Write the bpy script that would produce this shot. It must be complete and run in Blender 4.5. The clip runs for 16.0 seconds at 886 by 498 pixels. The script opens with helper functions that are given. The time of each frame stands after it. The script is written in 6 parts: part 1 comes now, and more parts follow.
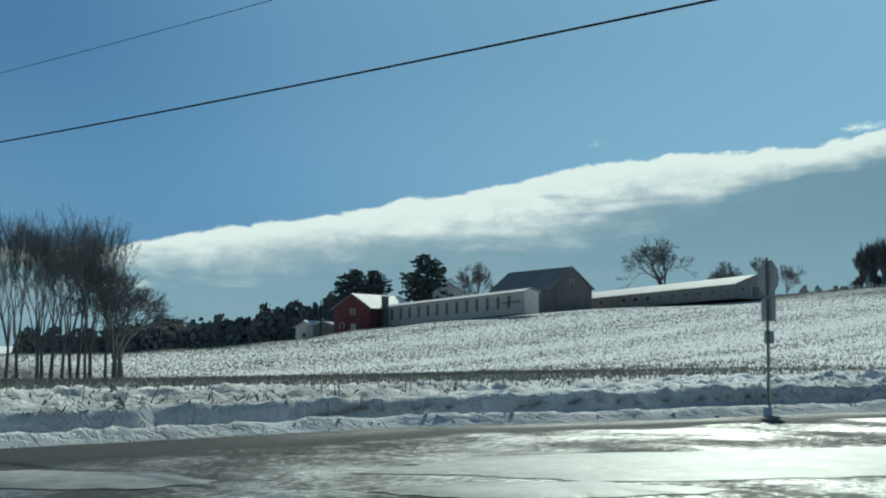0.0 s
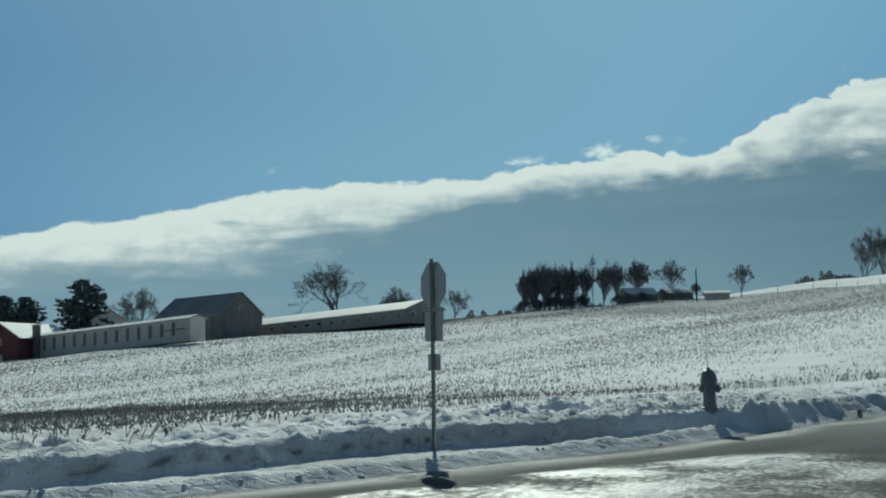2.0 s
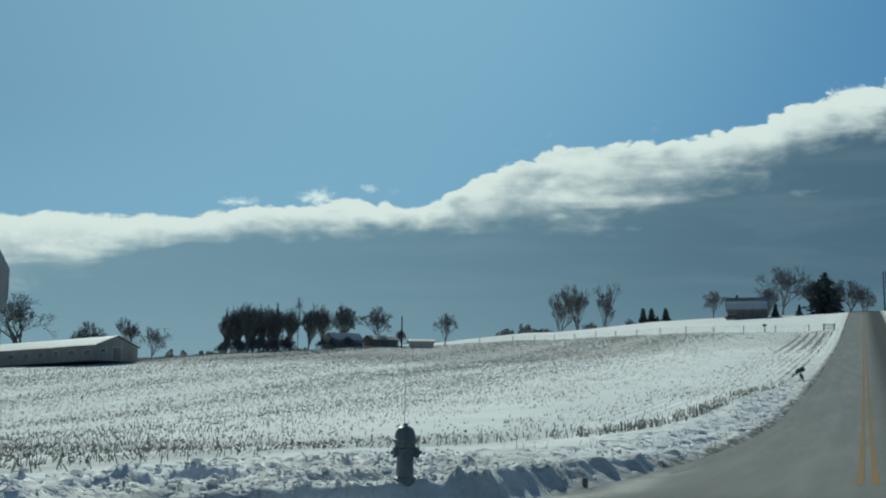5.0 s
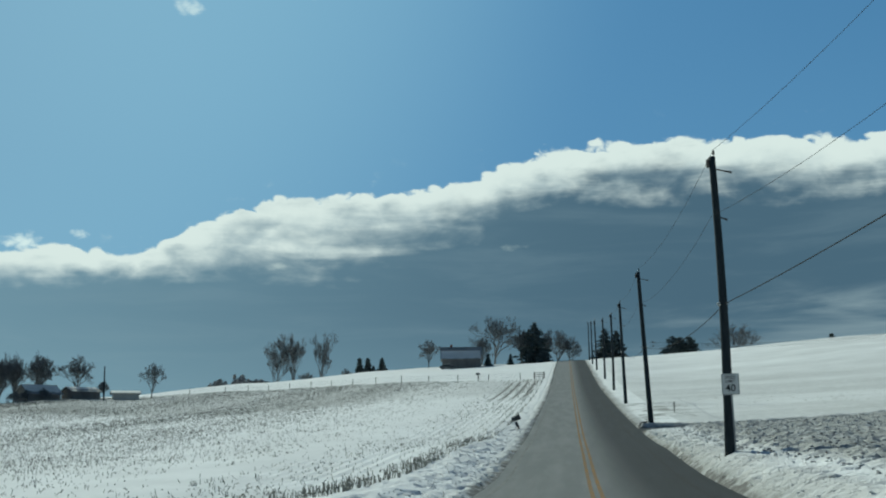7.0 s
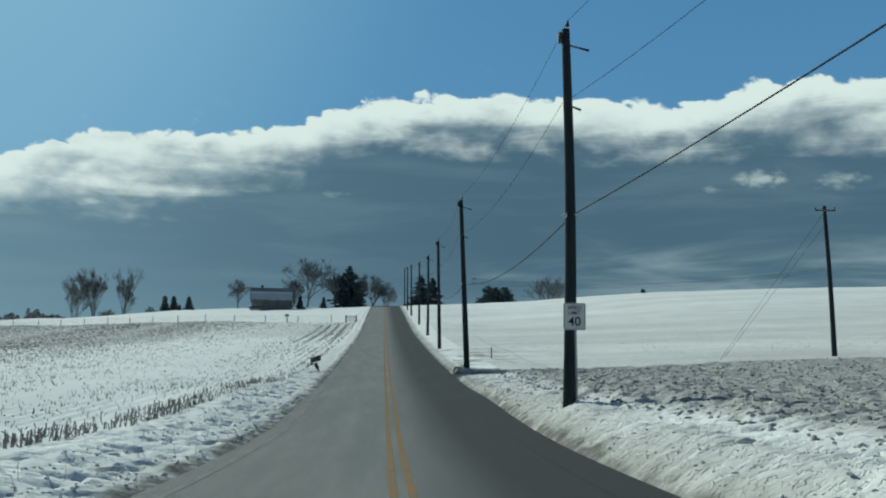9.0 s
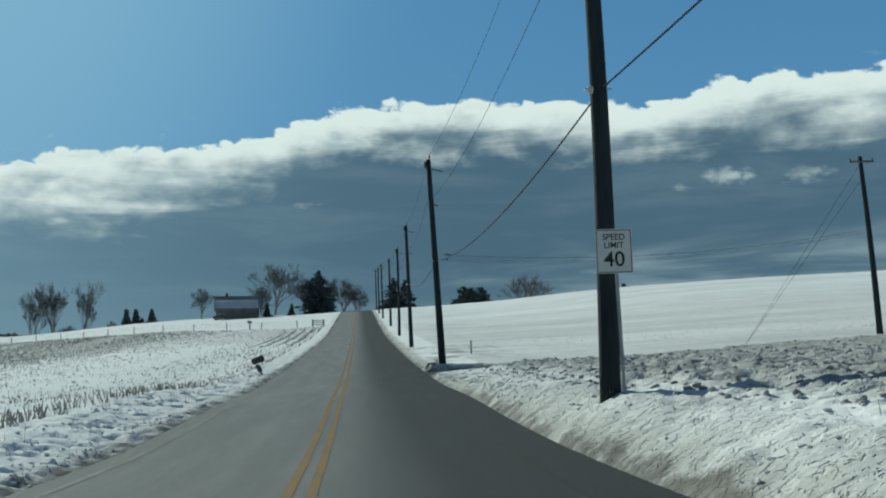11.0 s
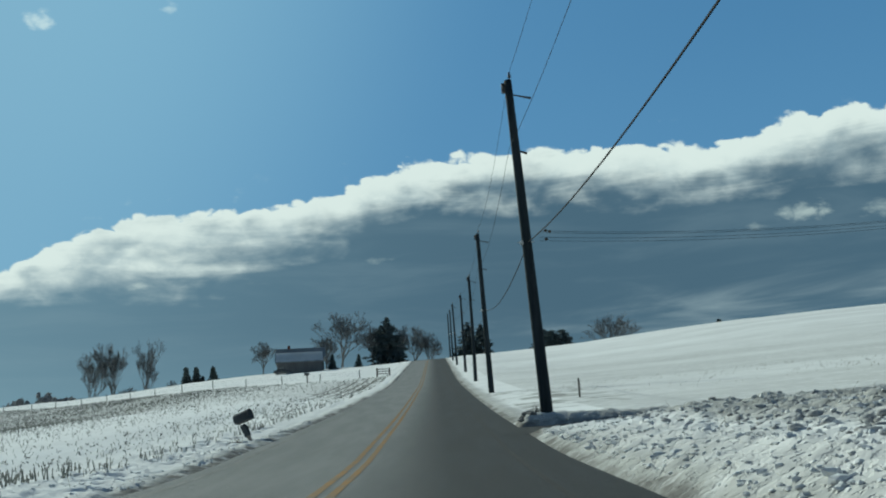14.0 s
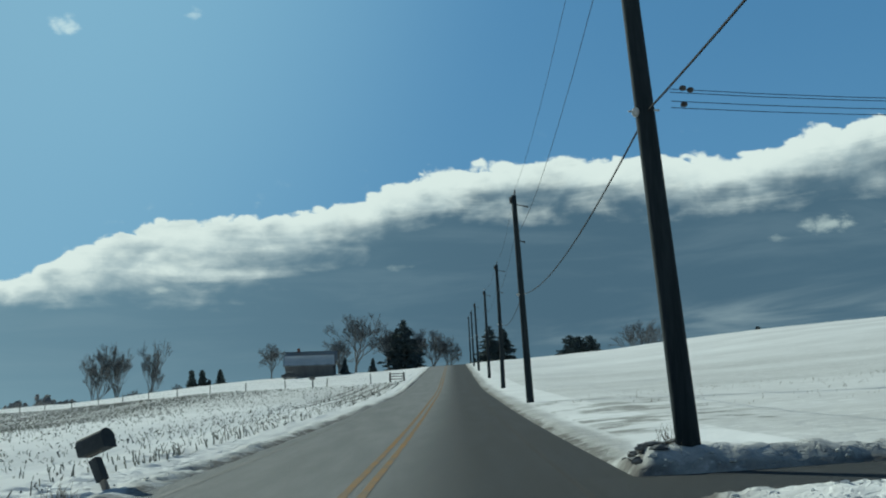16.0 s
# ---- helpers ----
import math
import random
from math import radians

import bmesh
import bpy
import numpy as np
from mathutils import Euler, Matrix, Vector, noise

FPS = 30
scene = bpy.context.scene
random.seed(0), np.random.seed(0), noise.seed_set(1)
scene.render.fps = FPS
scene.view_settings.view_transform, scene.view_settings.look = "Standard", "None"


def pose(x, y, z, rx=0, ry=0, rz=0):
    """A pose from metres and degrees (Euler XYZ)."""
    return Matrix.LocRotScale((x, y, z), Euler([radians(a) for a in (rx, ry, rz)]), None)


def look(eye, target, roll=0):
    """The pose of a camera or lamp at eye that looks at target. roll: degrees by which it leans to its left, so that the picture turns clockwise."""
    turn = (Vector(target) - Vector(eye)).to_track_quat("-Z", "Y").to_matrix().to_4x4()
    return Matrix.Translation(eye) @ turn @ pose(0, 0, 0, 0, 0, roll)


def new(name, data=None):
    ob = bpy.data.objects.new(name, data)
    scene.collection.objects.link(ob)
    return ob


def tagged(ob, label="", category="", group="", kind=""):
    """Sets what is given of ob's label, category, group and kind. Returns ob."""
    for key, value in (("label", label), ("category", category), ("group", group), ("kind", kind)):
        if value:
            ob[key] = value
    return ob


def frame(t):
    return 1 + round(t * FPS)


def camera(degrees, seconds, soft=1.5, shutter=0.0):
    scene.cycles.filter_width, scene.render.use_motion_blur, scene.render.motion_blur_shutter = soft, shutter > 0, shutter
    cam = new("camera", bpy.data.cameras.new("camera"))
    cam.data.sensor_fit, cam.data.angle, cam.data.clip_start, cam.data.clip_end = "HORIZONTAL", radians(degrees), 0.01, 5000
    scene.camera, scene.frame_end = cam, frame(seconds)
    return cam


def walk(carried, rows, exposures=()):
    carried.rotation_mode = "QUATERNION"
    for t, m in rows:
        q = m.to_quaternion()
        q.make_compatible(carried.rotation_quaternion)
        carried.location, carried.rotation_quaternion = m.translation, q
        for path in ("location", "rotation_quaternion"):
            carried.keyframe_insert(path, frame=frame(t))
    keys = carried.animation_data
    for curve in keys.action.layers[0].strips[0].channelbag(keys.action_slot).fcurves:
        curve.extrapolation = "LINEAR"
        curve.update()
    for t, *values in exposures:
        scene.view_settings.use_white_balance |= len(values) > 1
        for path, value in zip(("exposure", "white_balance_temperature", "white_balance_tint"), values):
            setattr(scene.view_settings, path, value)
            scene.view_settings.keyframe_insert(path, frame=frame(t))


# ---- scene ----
cam = camera(41.8, 16.0, soft=2.0)
PATH = [
    (0, (6.14, 0.367, 1.206), (4.606, 1.642, 1.355), 0.1),
    (0.5, (5.038, 1.849, 1.197), (3.646, 3.275, 1.369), -0.2),
    (1, (4.061, 3.319, 1.198), (2.788, 4.85, 1.387), -0.6),
    (1.5, (3.166, 4.682, 1.203), (1.98, 6.281, 1.397), -0.9),
    (2, (2.319, 6.014, 1.214), (1.198, 7.659, 1.405), -1.0),
    (2.5, (1.612, 7.175, 1.205), (0.544, 8.857, 1.39), -0.7),
    (3, (1.101, 8.198, 1.206), (0.089, 9.914, 1.387), -0.4),
    (3.2, (0.947, 8.497, 1.197), (-0.04, 10.227, 1.38), -0.2),
    (5.3, (-0.23, 12.639, 1.31), (-0.839, 14.523, 1.595), 0.2),
    (5.5, (-0.43, 13.148, 1.332), (-0.99, 15.045, 1.631), -0.1),
    (6, (-0.589, 14.774, 1.313), (-1.022, 16.698, 1.646), -0.7),
    (6.5, (-0.714, 16.458, 1.376), (-1.028, 18.402, 1.728), -1.0),
    (7, (-0.822, 18.454, 1.476), (-1.029, 20.413, 1.826), -0.7),
    (7.5, (-0.893, 20.917, 1.516), (-1.009, 22.886, 1.846), 0.0),
    (8, (-0.84, 23.595, 1.5), (-0.872, 25.572, 1.8), 0.8),
    (8.5, (-0.672, 26.509, 1.452), (-0.63, 28.49, 1.729), 1.0),
    (9, (-0.369, 29.8, 1.431), (-0.268, 31.78, 1.692), 0.7),
    (9.2, (-0.32, 31.159, 1.383), (-0.202, 33.139, 1.641), 0.0),
    (11.3, (0.949, 46.633, 1.264), (1.098, 48.607, 1.545), -1.9),
    (11.5, (1.056, 48.272, 1.287), (1.201, 50.245, 1.577), -2.3),
    (12, (1.351, 52.754, 1.43), (1.485, 54.726, 1.739), -2.6),
    (12.5, (1.559, 57.015, 1.641), (1.674, 58.985, 1.967), -2.9),
    (13, (1.724, 61.28, 1.78), (1.811, 63.248, 2.122), -3.1),
    (13.5, (1.77, 65.635, 2.018), (1.825, 67.602, 2.372), -3.2),
    (14, (1.775, 70.195, 2.25), (1.8, 72.162, 2.614), -3.4),
    (14.5, (1.718, 75.026, 2.531), (1.721, 76.992, 2.901), -3.2),
    (15, (1.629, 79.756, 2.861), (1.621, 81.721, 3.235), -3.1),
    (15.5, (1.605, 84.641, 3.148), (1.594, 86.605, 3.526), -2.7),
    (16, (1.592, 89.58, 3.459), (1.583, 91.544, 3.838), -2.5),
]
walk(cam, [(t, look(eye, target, roll)) for t, eye, target, roll in PATH],
     [(0.0, -0.1, 6000, -10), (0.6, -0.27, 6000, -10), (3.0, -0.3, 6000, -10), (6.5, -0.19, 6000, -10), (16.0, -0.17, 6000, -10)])

# ---- light: low winter sun ahead, half-clear sky with a bank of cloud ----
SUN_AZ, SUN_EL = 35.0, 29.0  # degrees left of +y, degrees up
sun_dir = Vector((-math.sin(radians(SUN_AZ)) * math.cos(radians(SUN_EL)),
                  math.cos(radians(SUN_AZ)) * math.cos(radians(SUN_EL)), math.sin(radians(SUN_EL))))
sun = new("sun", bpy.data.lights.new("sun", "SUN"))
sun.data.energy, sun.data.angle, sun.data.color = 4.9, radians(0.53), (1.0, 0.95, 0.86)
sun.matrix_world = look(sun_dir * 50, (0, 0, 0))


class Nodes:
    """Small builder for node trees."""

    def __init__(self, tree):
        self.t = tree

    def add(self, kind, **props):
        n = self.t.nodes.new(kind)
        for k, v in props.items():
            setattr(n, k, v)
        return n

    def put(self, socket, v):
        if isinstance(v, bpy.types.NodeSocket):
            self.t.links.new(v, socket)
        else:
            socket.default_value = v

    def math(self, op, a, b=0.0, c=0.0, clamp=False):
        n = self.add("ShaderNodeMath", operation=op, use_clamp=clamp)
        for s, v in zip(n.inputs, (a, b, c)):
            self.put(s, v)
        return n.outputs[0]

    def mix(self, fac, a, b, blend="MIX"):
        n = self.add("ShaderNodeMix", data_type="RGBA", blend_type=blend)
        self.put(n.inputs[0], fac)
        self.put(n.inputs[6], (*a, 1) if isinstance(a, tuple) else a)
        self.put(n.inputs[7], (*b, 1) if isinstance(b, tuple) else b)
        return n.outputs[2]

    def ramp(self, v, lo, hi, a=0.0, b=1.0, smooth=True):
        n = self.add("ShaderNodeMapRange", interpolation_type="SMOOTHSTEP" if smooth else "LINEAR")
        for s, w in zip(n.inputs, (v, lo, hi, a, b)):
            self.put(s, w)
        return n.outputs[0]

    def noise(self, vec, scale, detail=4.0, rough=0.5, dist=0.0):
        n = self.add("ShaderNodeTexNoise")
        self.put(n.inputs["Vector"], vec)
        n.inputs["Scale"].default_value, n.inputs["Detail"].default_value = scale, detail
        n.inputs["Roughness"].default_value, n.inputs["Distortion"].default_value = rough, dist
        return n.outputs["Fac"]

    def stretch(self, vec, x, y, z):
        n = self.add("ShaderNodeVectorMath", operation="MULTIPLY")
        self.put(n.inputs[0], vec)
        n.inputs[1].default_value = (x, y, z)
        return n.outputs[0]

    def combine(self, x, y, z):
        n = self.add("ShaderNodeCombineXYZ")
        for s, v in zip(n.inputs, (x, y, z)):
            self.put(s, v)
        return n.outputs[0]


def build_sky():
    world = bpy.data.worlds.new("winter_sky")
    scene.world = world
    world.use_nodes = True
    k = Nodes(world.node_tree)
    world.node_tree.nodes.clear()
    out = k.add("ShaderNodeOutputWorld")
    back = k.add("ShaderNodeBackground")
    back.inputs[1].default_value = 1.0
    k.t.links.new(back.outputs[0], out.inputs[0])
    sky = k.add("ShaderNodeTexSky", sky_type="NISHITA", sun_disc=False)
    sky.sun_elevation, sky.sun_rotation = radians(SUN_EL), radians(-SUN_AZ)
    sky.altitude, sky.air_density, sky.dust_density, sky.ozone_density = 150, 1.0, 0.2, 2.0
    raw = k.mix(1.0, sky.outputs[0], (SKY * 0.95, SKY * 0.97, SKY * 1.0), "MULTIPLY")
    # thin high haze evens the glow round the sun
    grey = k.add("ShaderNodeRGBToBW")
    k.put(grey.inputs[0], raw)
    damp = k.math("DIVIDE", 1.0, k.math("MULTIPLY_ADD", grey.outputs[0], 1.0, 1.0))
    blue = k.mix(1.0, raw, k.combine(damp, damp, damp), "MULTIPLY")
    way = k.add("ShaderNodeTexCoord").outputs["Generated"]
    sep = k.add("ShaderNodeSeparateXYZ")
    k.put(sep.inputs[0], way)
    x, y, z = sep.outputs
    flat = k.math("SQRT", k.math("ADD", k.math("MULTIPLY", x, x), k.math("MULTIPLY", y, y)))
    rise = k.math("MULTIPLY", k.math("ARCTAN2", z, flat), 180 / math.pi)
    az = k.math("MULTIPLY", k.math("ARCTAN2", k.math("MULTIPLY", x, -1.0), y), 180 / math.pi)

    # haze over the lower sky ahead; the zenith and the sky behind stay deep blue
    haze = k.math("MULTIPLY", k.ramp(rise, 62.0, 28.0), k.ramp(y, -0.2, 0.5, 0.0, 0.78))
    near_sun = k.add("ShaderNodeVectorMath", operation="DOT_PRODUCT")
    k.put(near_sun.inputs[0], way)
    near_sun.inputs[1].default_value = tuple(sun_dir)
    glow = k.ramp(near_sun.outputs["Value"], 0.80, 1.0)
    blue = k.mix(haze, blue, k.mix(glow, (0.139, 0.312, 0.573), (0.370, 0.605, 0.805)))

    # deeper blue away from the sun
    deeper = k.math("MULTIPLY", k.ramp(az, 5.0, 52.0), k.ramp(rise, 6.0, 15.0, 0.35, 1.0))
    blue = k.mix(deeper, blue, k.mix(1.0, blue, (0.69, 0.705, 0.78), "MULTIPLY"))

    right_blue = k.math("MULTIPLY", k.ramp(az, 6.0, -18.0), k.ramp(rise, 13.0, 22.0, 0.3, 1.0))
    blue = k.mix(right_blue, blue, k.mix(1.0, blue, (0.82, 0.86, 0.90), "MULTIPLY"))

    def profile(stops, full):
        """A height in degrees that follows the azimuth through the given stops."""
        n = k.add("ShaderNodeValToRGB")
        k.put(n.inputs[0], k.math("MULTIPLY_ADD", az, 1 / 360, 0.5))
        n.color_ramp.interpolation = "EASE"
        while len(n.color_ramp.elements) < len(stops):
            n.color_ramp.elements.new(0.5)
        for el, (a, v) in zip(n.color_ramp.elements, stops):
            el.position, el.color = a / 360 + 0.5, (v / full, v / full, v / full, 1)
        return k.math("MULTIPLY", n.outputs[0], full)

    # the bank of cloud: its upper edge, and how deep the sunlit crest reaches down
    edge = profile(((-180, 6), (-60, 14.0), (-24, 15.5), (-19, 15.6), (-14.1, 14.5), (-11, 15.15), (-6, 15.35), (-2, 15.15), (3.1, 14.7), (4.2, 13.8), (8.5, 13.2),
                    (14, 12.65), (16.8, 12.1), (18.5, 11.1), (21.5, 9.9), (24.5, 10.15), (29, 9.75), (33, 9.1), (38.5, 8.85), (44, 8.45), (46.4, 7.75),
                    (51, 6.95), (55.7, 6.1), (59.6, 5.5), (67, 4.3), (90, 3), (180, 6)), 20.0)
    deep = profile(((-180, 2), (-60, 2.6), (-20, 2.5), (-14, 1.8), (-12, 2.2), (-6, 1.8), (0, 1.7), (4, 2.0), (9, 2.5), (16.5, 2.45), (19, 1.5), (21.5, 0.9),
                    (25, 1.25), (29, 1.15), (34, 1.1), (39, 2.4), (44, 2.9), (51, 2.2), (60, 1.8), (67, 0.8), (180, 2)), 4.0)
    sky_v = k.combine(k.math("MULTIPLY", az, 0.1), k.math("MULTIPLY", rise, 0.17), 0.0)
    puff = k.noise(sky_v, 2.2, 6.0, 0.5, 0.2)
    fine = k.noise(sky_v, 6.0, 6.0, 0.55, 0.3)
    right = k.ramp(az, 60.0, -6.0)
    knob = k.math("MULTIPLY_ADD", right, 0.9, 0.5)
    billow = k.math("ABSOLUTE", k.math("MULTIPLY_ADD", k.noise(sky_v, 3.0, 2.0, 0.45, 0.3), 2.0, -1.0))
    small = k.math("ABSOLUTE", k.math("MULTIPLY_ADD", k.noise(sky_v, 9.0, 3.0, 0.5, 0.2), 2.0, -1.0))
    ragged = k.math("ADD", edge, k.math("MULTIPLY", k.math("SUBTRACT", billow, 0.25), k.math("MULTIPLY", knob, 1.05)))
    ragged = k.math("ADD", ragged, k.math("MULTIPLY", k.math("SUBTRACT", small, 0.25), k.math("MULTIPLY", knob, 0.42)))
    ragged = k.math("ADD", ragged, k.math("MULTIPLY", k.math("SUBTRACT", fine, 0.5), k.math("MULTIPLY", knob, 0.35)))
    depth = k.math("SUBTRACT", ragged, rise)
    cover = k.ramp(depth, -0.04, 0.16)
    # sunlit crest, then the shaded underside with lighter streaks
    streak = k.noise(k.combine(k.math("MULTIPLY", az, 0.045), k.math("MULTIPLY", rise, 0.30), 3.0), 2.4, 6.0, 0.55, 0.5)
    q = k.math("DIVIDE", depth, deep)
    q = k.math("ADD", q, k.math("MULTIPLY", k.math("SUBTRACT", streak, 0.5), 1.7))
    q = k.math("ADD", q, k.math("MULTIPLY", k.math("SUBTRACT", puff, 0.5), 0.8))
    q = k.math("ADD", q, k.math("MULTIPLY", k.math("SUBTRACT", fine, 0.5), 0.55))
    body = k.ramp(q, 0.30, 1.55)
    inner = k.ramp(depth, 0.4, 1.5)
    dapple = k.math("MULTIPLY", k.ramp(k.math("SUBTRACT", k.math("MULTIPLY_ADD", puff, 0.7, k.math("MULTIPLY", fine, 0.4)), k.math("MULTIPLY_ADD", billow, 0.45, k.math("MULTIPLY", small, 0.35))), 0.27, 0.66), inner)
    lit = k.mix(k.math("MULTIPLY", dapple, 0.62), (0.89, 0.885, 0.87), (0.38, 0.45, 0.52))
    bands = k.math("MULTIPLY", k.ramp(streak, 0.50, 0.66), k.math("MULTIPLY", inner, k.ramp(az, 14.0, 40.0, 0.25, 0.75)))
    lit = k.mix(bands, lit, (0.36, 0.44, 0.52))
    # the underside is darkest to the right; it thins to the left and towards the horizon
    low = k.ramp(rise, 1.0, 7.5)
    gloom = k.ramp(az, 36.0, -8.0)
    dark = k.mix(gloom, (0.22, 0.325, 0.42), (0.094, 0.152, 0.220))
    pale = k.mix(gloom, (0.27, 0.38, 0.47), (0.170, 0.250, 0.325))
    shade = k.mix(low, pale, dark)
    shade = k.mix(k.math("MULTIPLY", k.ramp(streak, 0.45, 0.75), k.ramp(az, 35.0, 62.0, 0.14, 0.75)), shade, (0.36, 0.43, 0.50))
    # broken light showing low on the right, and a few torn scraps
    gap = k.math("MULTIPLY", k.ramp(rise, 8.6, 6.2), k.ramp(az, 3.0, -14.0))
    shade = k.mix(k.math("MULTIPLY", gap, k.ramp(streak, 0.40, 0.76)), shade, (0.30, 0.355, 0.41))

    def tuft(under, where, wide, tall, strength, col):
        """A small torn scrap of cloud at an azimuth and height."""
        ax = k.math("DIVIDE", k.math("SUBTRACT", az, where[0]), wide)
        ay = k.math("DIVIDE", k.math("SUBTRACT", rise, where[1]), tall)
        near = k.math("SUBTRACT", 1.0, k.math("SQRT", k.math("ADD", k.math("MULTIPLY", ax, ax), k.math("MULTIPLY", ay, ay))), clamp=True)
        torn = k.math("ADD", k.math("MULTIPLY", fine, 0.6), k.math("MULTIPLY", small, 0.5))
        torn = k.math("MULTIPLY", k.ramp(k.math("ADD", torn, k.math("MULTIPLY", near, 0.45)), 0.52, 0.86), k.ramp(near, 0.0, 0.45))
        return k.mix(k.math("MULTIPLY", torn, strength), under, col)

    for where, wide, tall, strength in (((-18.5, 10.75), 2.2, 0.7, 0.7), ((-21.8, 10.55), 2.2, 0.7, 0.45), ((-16.2, 10.3), 1.2, 0.35, 0.3),
                                        ((2.8, 10.1), 1.4, 0.35, 0.3), ((14.2, 9.2), 1.0, 0.35, 0.5), ((66.0, 2.4), 5.0, 0.5, 0.6)):
        shade = tuft(shade, where, wide, tall, strength, (0.62, 0.66, 0.66))
    cloud = k.mix(body, lit, shade)
    clear = k.math("SUBTRACT", rise, edge)
    loose = k.math("MULTIPLY", k.ramp(fine, 0.60, 0.74), k.math("MULTIPLY", k.ramp(clear, 1.5, 0.5), k.ramp(puff, 0.48, 0.6)))
    over = k.mix(k.math("MULTIPLY", loose, 0.3), blue, (0.75, 0.80, 0.80))
    for where, wide, tall, strength in (((30.2, 9.7), 1.6, 0.45, 1.0), ((26.3, 10.05), 2.2, 0.65, 1.0), ((23.7, 10.5), 0.8, 0.4, 0.8),
                                        ((18.9, 21.5), 1.3, 0.9, 0.7), ((12.6, 22.4), 0.9, 0.5, 0.4), ((34.0, 20.2), 2.2, 1.1, 0.9)):
        over = tuft(over, where, wide, tall, strength, (0.85, 0.90, 0.92))
    k.put(back.inputs[0], k.mix(cover, over, cloud))


SKY = 0.075
build_sky()


# ---- materials ----
def material(name, rough=0.7, metal=0.0, spec=0.5):
    m = bpy.data.materials.new(name)
    m.use_nodes = True
    k = Nodes(m.node_tree)
    k.b = m.node_tree.nodes["Principled BSDF"]
    k.b.inputs["Roughness"].default_value = rough
    k.b.inputs["Metallic"].default_value = metal
    k.b.inputs["Specular IOR Level"].default_value = spec
    k.m = m
    geo = k.add("ShaderNodeNewGeometry")
    k.pos, k.island = geo.outputs["Position"], geo.outputs["Random Per Island"]
    k.obj = k.add("ShaderNodeTexCoord").outputs["Object"]
    k.rnd = k.add("ShaderNodeObjectInfo").outputs["Random"]
    return k


def bump(k, height, strength=0.3, dist=0.02):
    n = k.add("ShaderNodeBump")
    n.inputs["Strength"].default_value, n.inputs["Distance"].default_value = strength, dist
    k.put(n.inputs["Height"], height)
    k.put(k.b.inputs["Normal"], n.outputs[0])


def plain(name, a, b, scale=6.0, rough=0.7, metal=0.0, bumped=0.15, dist=0.01, spec=0.4, stretch=None, vary=0.0):
    """Two tones mixed by coarse and fine noise, with relief."""
    k = material(name, rough, metal, spec)
    vec = k.stretch(k.obj, *stretch) if stretch else k.obj
    coarse, fine = k.noise(vec, scale * 0.2, 3), k.noise(vec, scale, 6, 0.6)
    f = k.math("ADD", k.math("MULTIPLY", coarse, 0.6), k.math("MULTIPLY", fine, 0.5))
    if vary:
        f = k.math("ADD", f, k.math("MULTIPLY", k.math("SUBTRACT", k.rnd, 0.5), vary))
    k.put(k.b.inputs["Base Color"], k.mix(k.ramp(f, 0.3, 0.8), a, b))
    k.put(k.b.inputs["Roughness"], k.math("MULTIPLY_ADD", fine, 0.2, rough - 0.1))
    bump(k, fine, bumped, dist)
    return k.m


# ---- helpers for meshes ----
def part(name, bm, mat, parent=None, label="", smooth=False, category="", kind="", group=""):
    me = bpy.data.meshes.new(name)
    bm.to_mesh(me)
    bm.free()
    if smooth:
        me.shade_smooth()
    for one in mat if isinstance(mat, (list, tuple)) else [mat]:
        me.materials.append(one)
    ob = new(name, me)
    ob.parent = parent
    return tagged(ob, label, category, group, kind)


def thing(name, x, y, z, label, category, group="", rz=0.0, kind=""):
    ob = new(name)
    ob.empty_display_size = 0.2
    ob.matrix_world = pose(x, y, z, 0, 0, rz)
    return tagged(ob, label, category, group, kind)


def box(bm, x0, x1, y0, y1, z0, z1, bevel=0.0):
    r = bmesh.ops.create_cube(bm, size=1, matrix=Matrix.Translation(((x0 + x1) / 2, (y0 + y1) / 2, (z0 + z1) / 2))
                              @ Matrix.Diagonal((x1 - x0, y1 - y0, z1 - z0, 1)))
    if bevel:
        edges = {e for v in r["verts"] for e in v.link_edges}
        bmesh.ops.bevel(bm, geom=list(edges), offset=bevel, segments=2, affect="EDGES")
    return bm


def tube(bm, points, radii, sides=8, cap=True):
    """A round tube through points with a radius at each."""
    rings, pts = [], [Vector(p) for p in points]
    ahead = (pts[1] - pts[0]).normalized()
    side = ahead.orthogonal().normalized()
    for i, p in enumerate(pts):
        d = (pts[min(i + 1, len(pts) - 1)] - pts[max(i - 1, 0)]).normalized()
        side = (side - d * side.dot(d)).normalized()
        up = d.cross(side)
        rings.append([bm.verts.new(p + (side * math.cos(a) + up * math.sin(a)) * radii[i])
                      for a in (2 * math.pi * j / sides for j in range(sides))])
    for a, b in zip(rings, rings[1:]):
        for j in range(sides):
            bm.faces.new((a[j], a[(j + 1) % sides], b[(j + 1) % sides], b[j]))
    if cap:
        bm.faces.new(rings[0][::-1])
        bm.faces.new(rings[-1])
    return bm


def prism(bm, outline, y0, y1):
    """An outline in x, z pushed from y0 to y1."""
    a = [bm.verts.new((x, y0, z)) for x, z in outline]
    b = [bm.verts.new((x, y1, z)) for x, z in outline]
    bm.faces.new(a)
    bm.faces.new(b[::-1])
    n = len(a)
    for i in range(n):
        bm.faces.new((a[i], b[i], b[(i + 1) % n], a[(i + 1) % n]))
    bmesh.ops.recalc_face_normals(bm, faces=bm.faces)
    return bm


# ---- the lie of the land: a hillside that steepens towards a crest ahead ----
def soft(a, w):
    return w * np.log1p(np.exp(np.clip(a / w, -40, 40)))


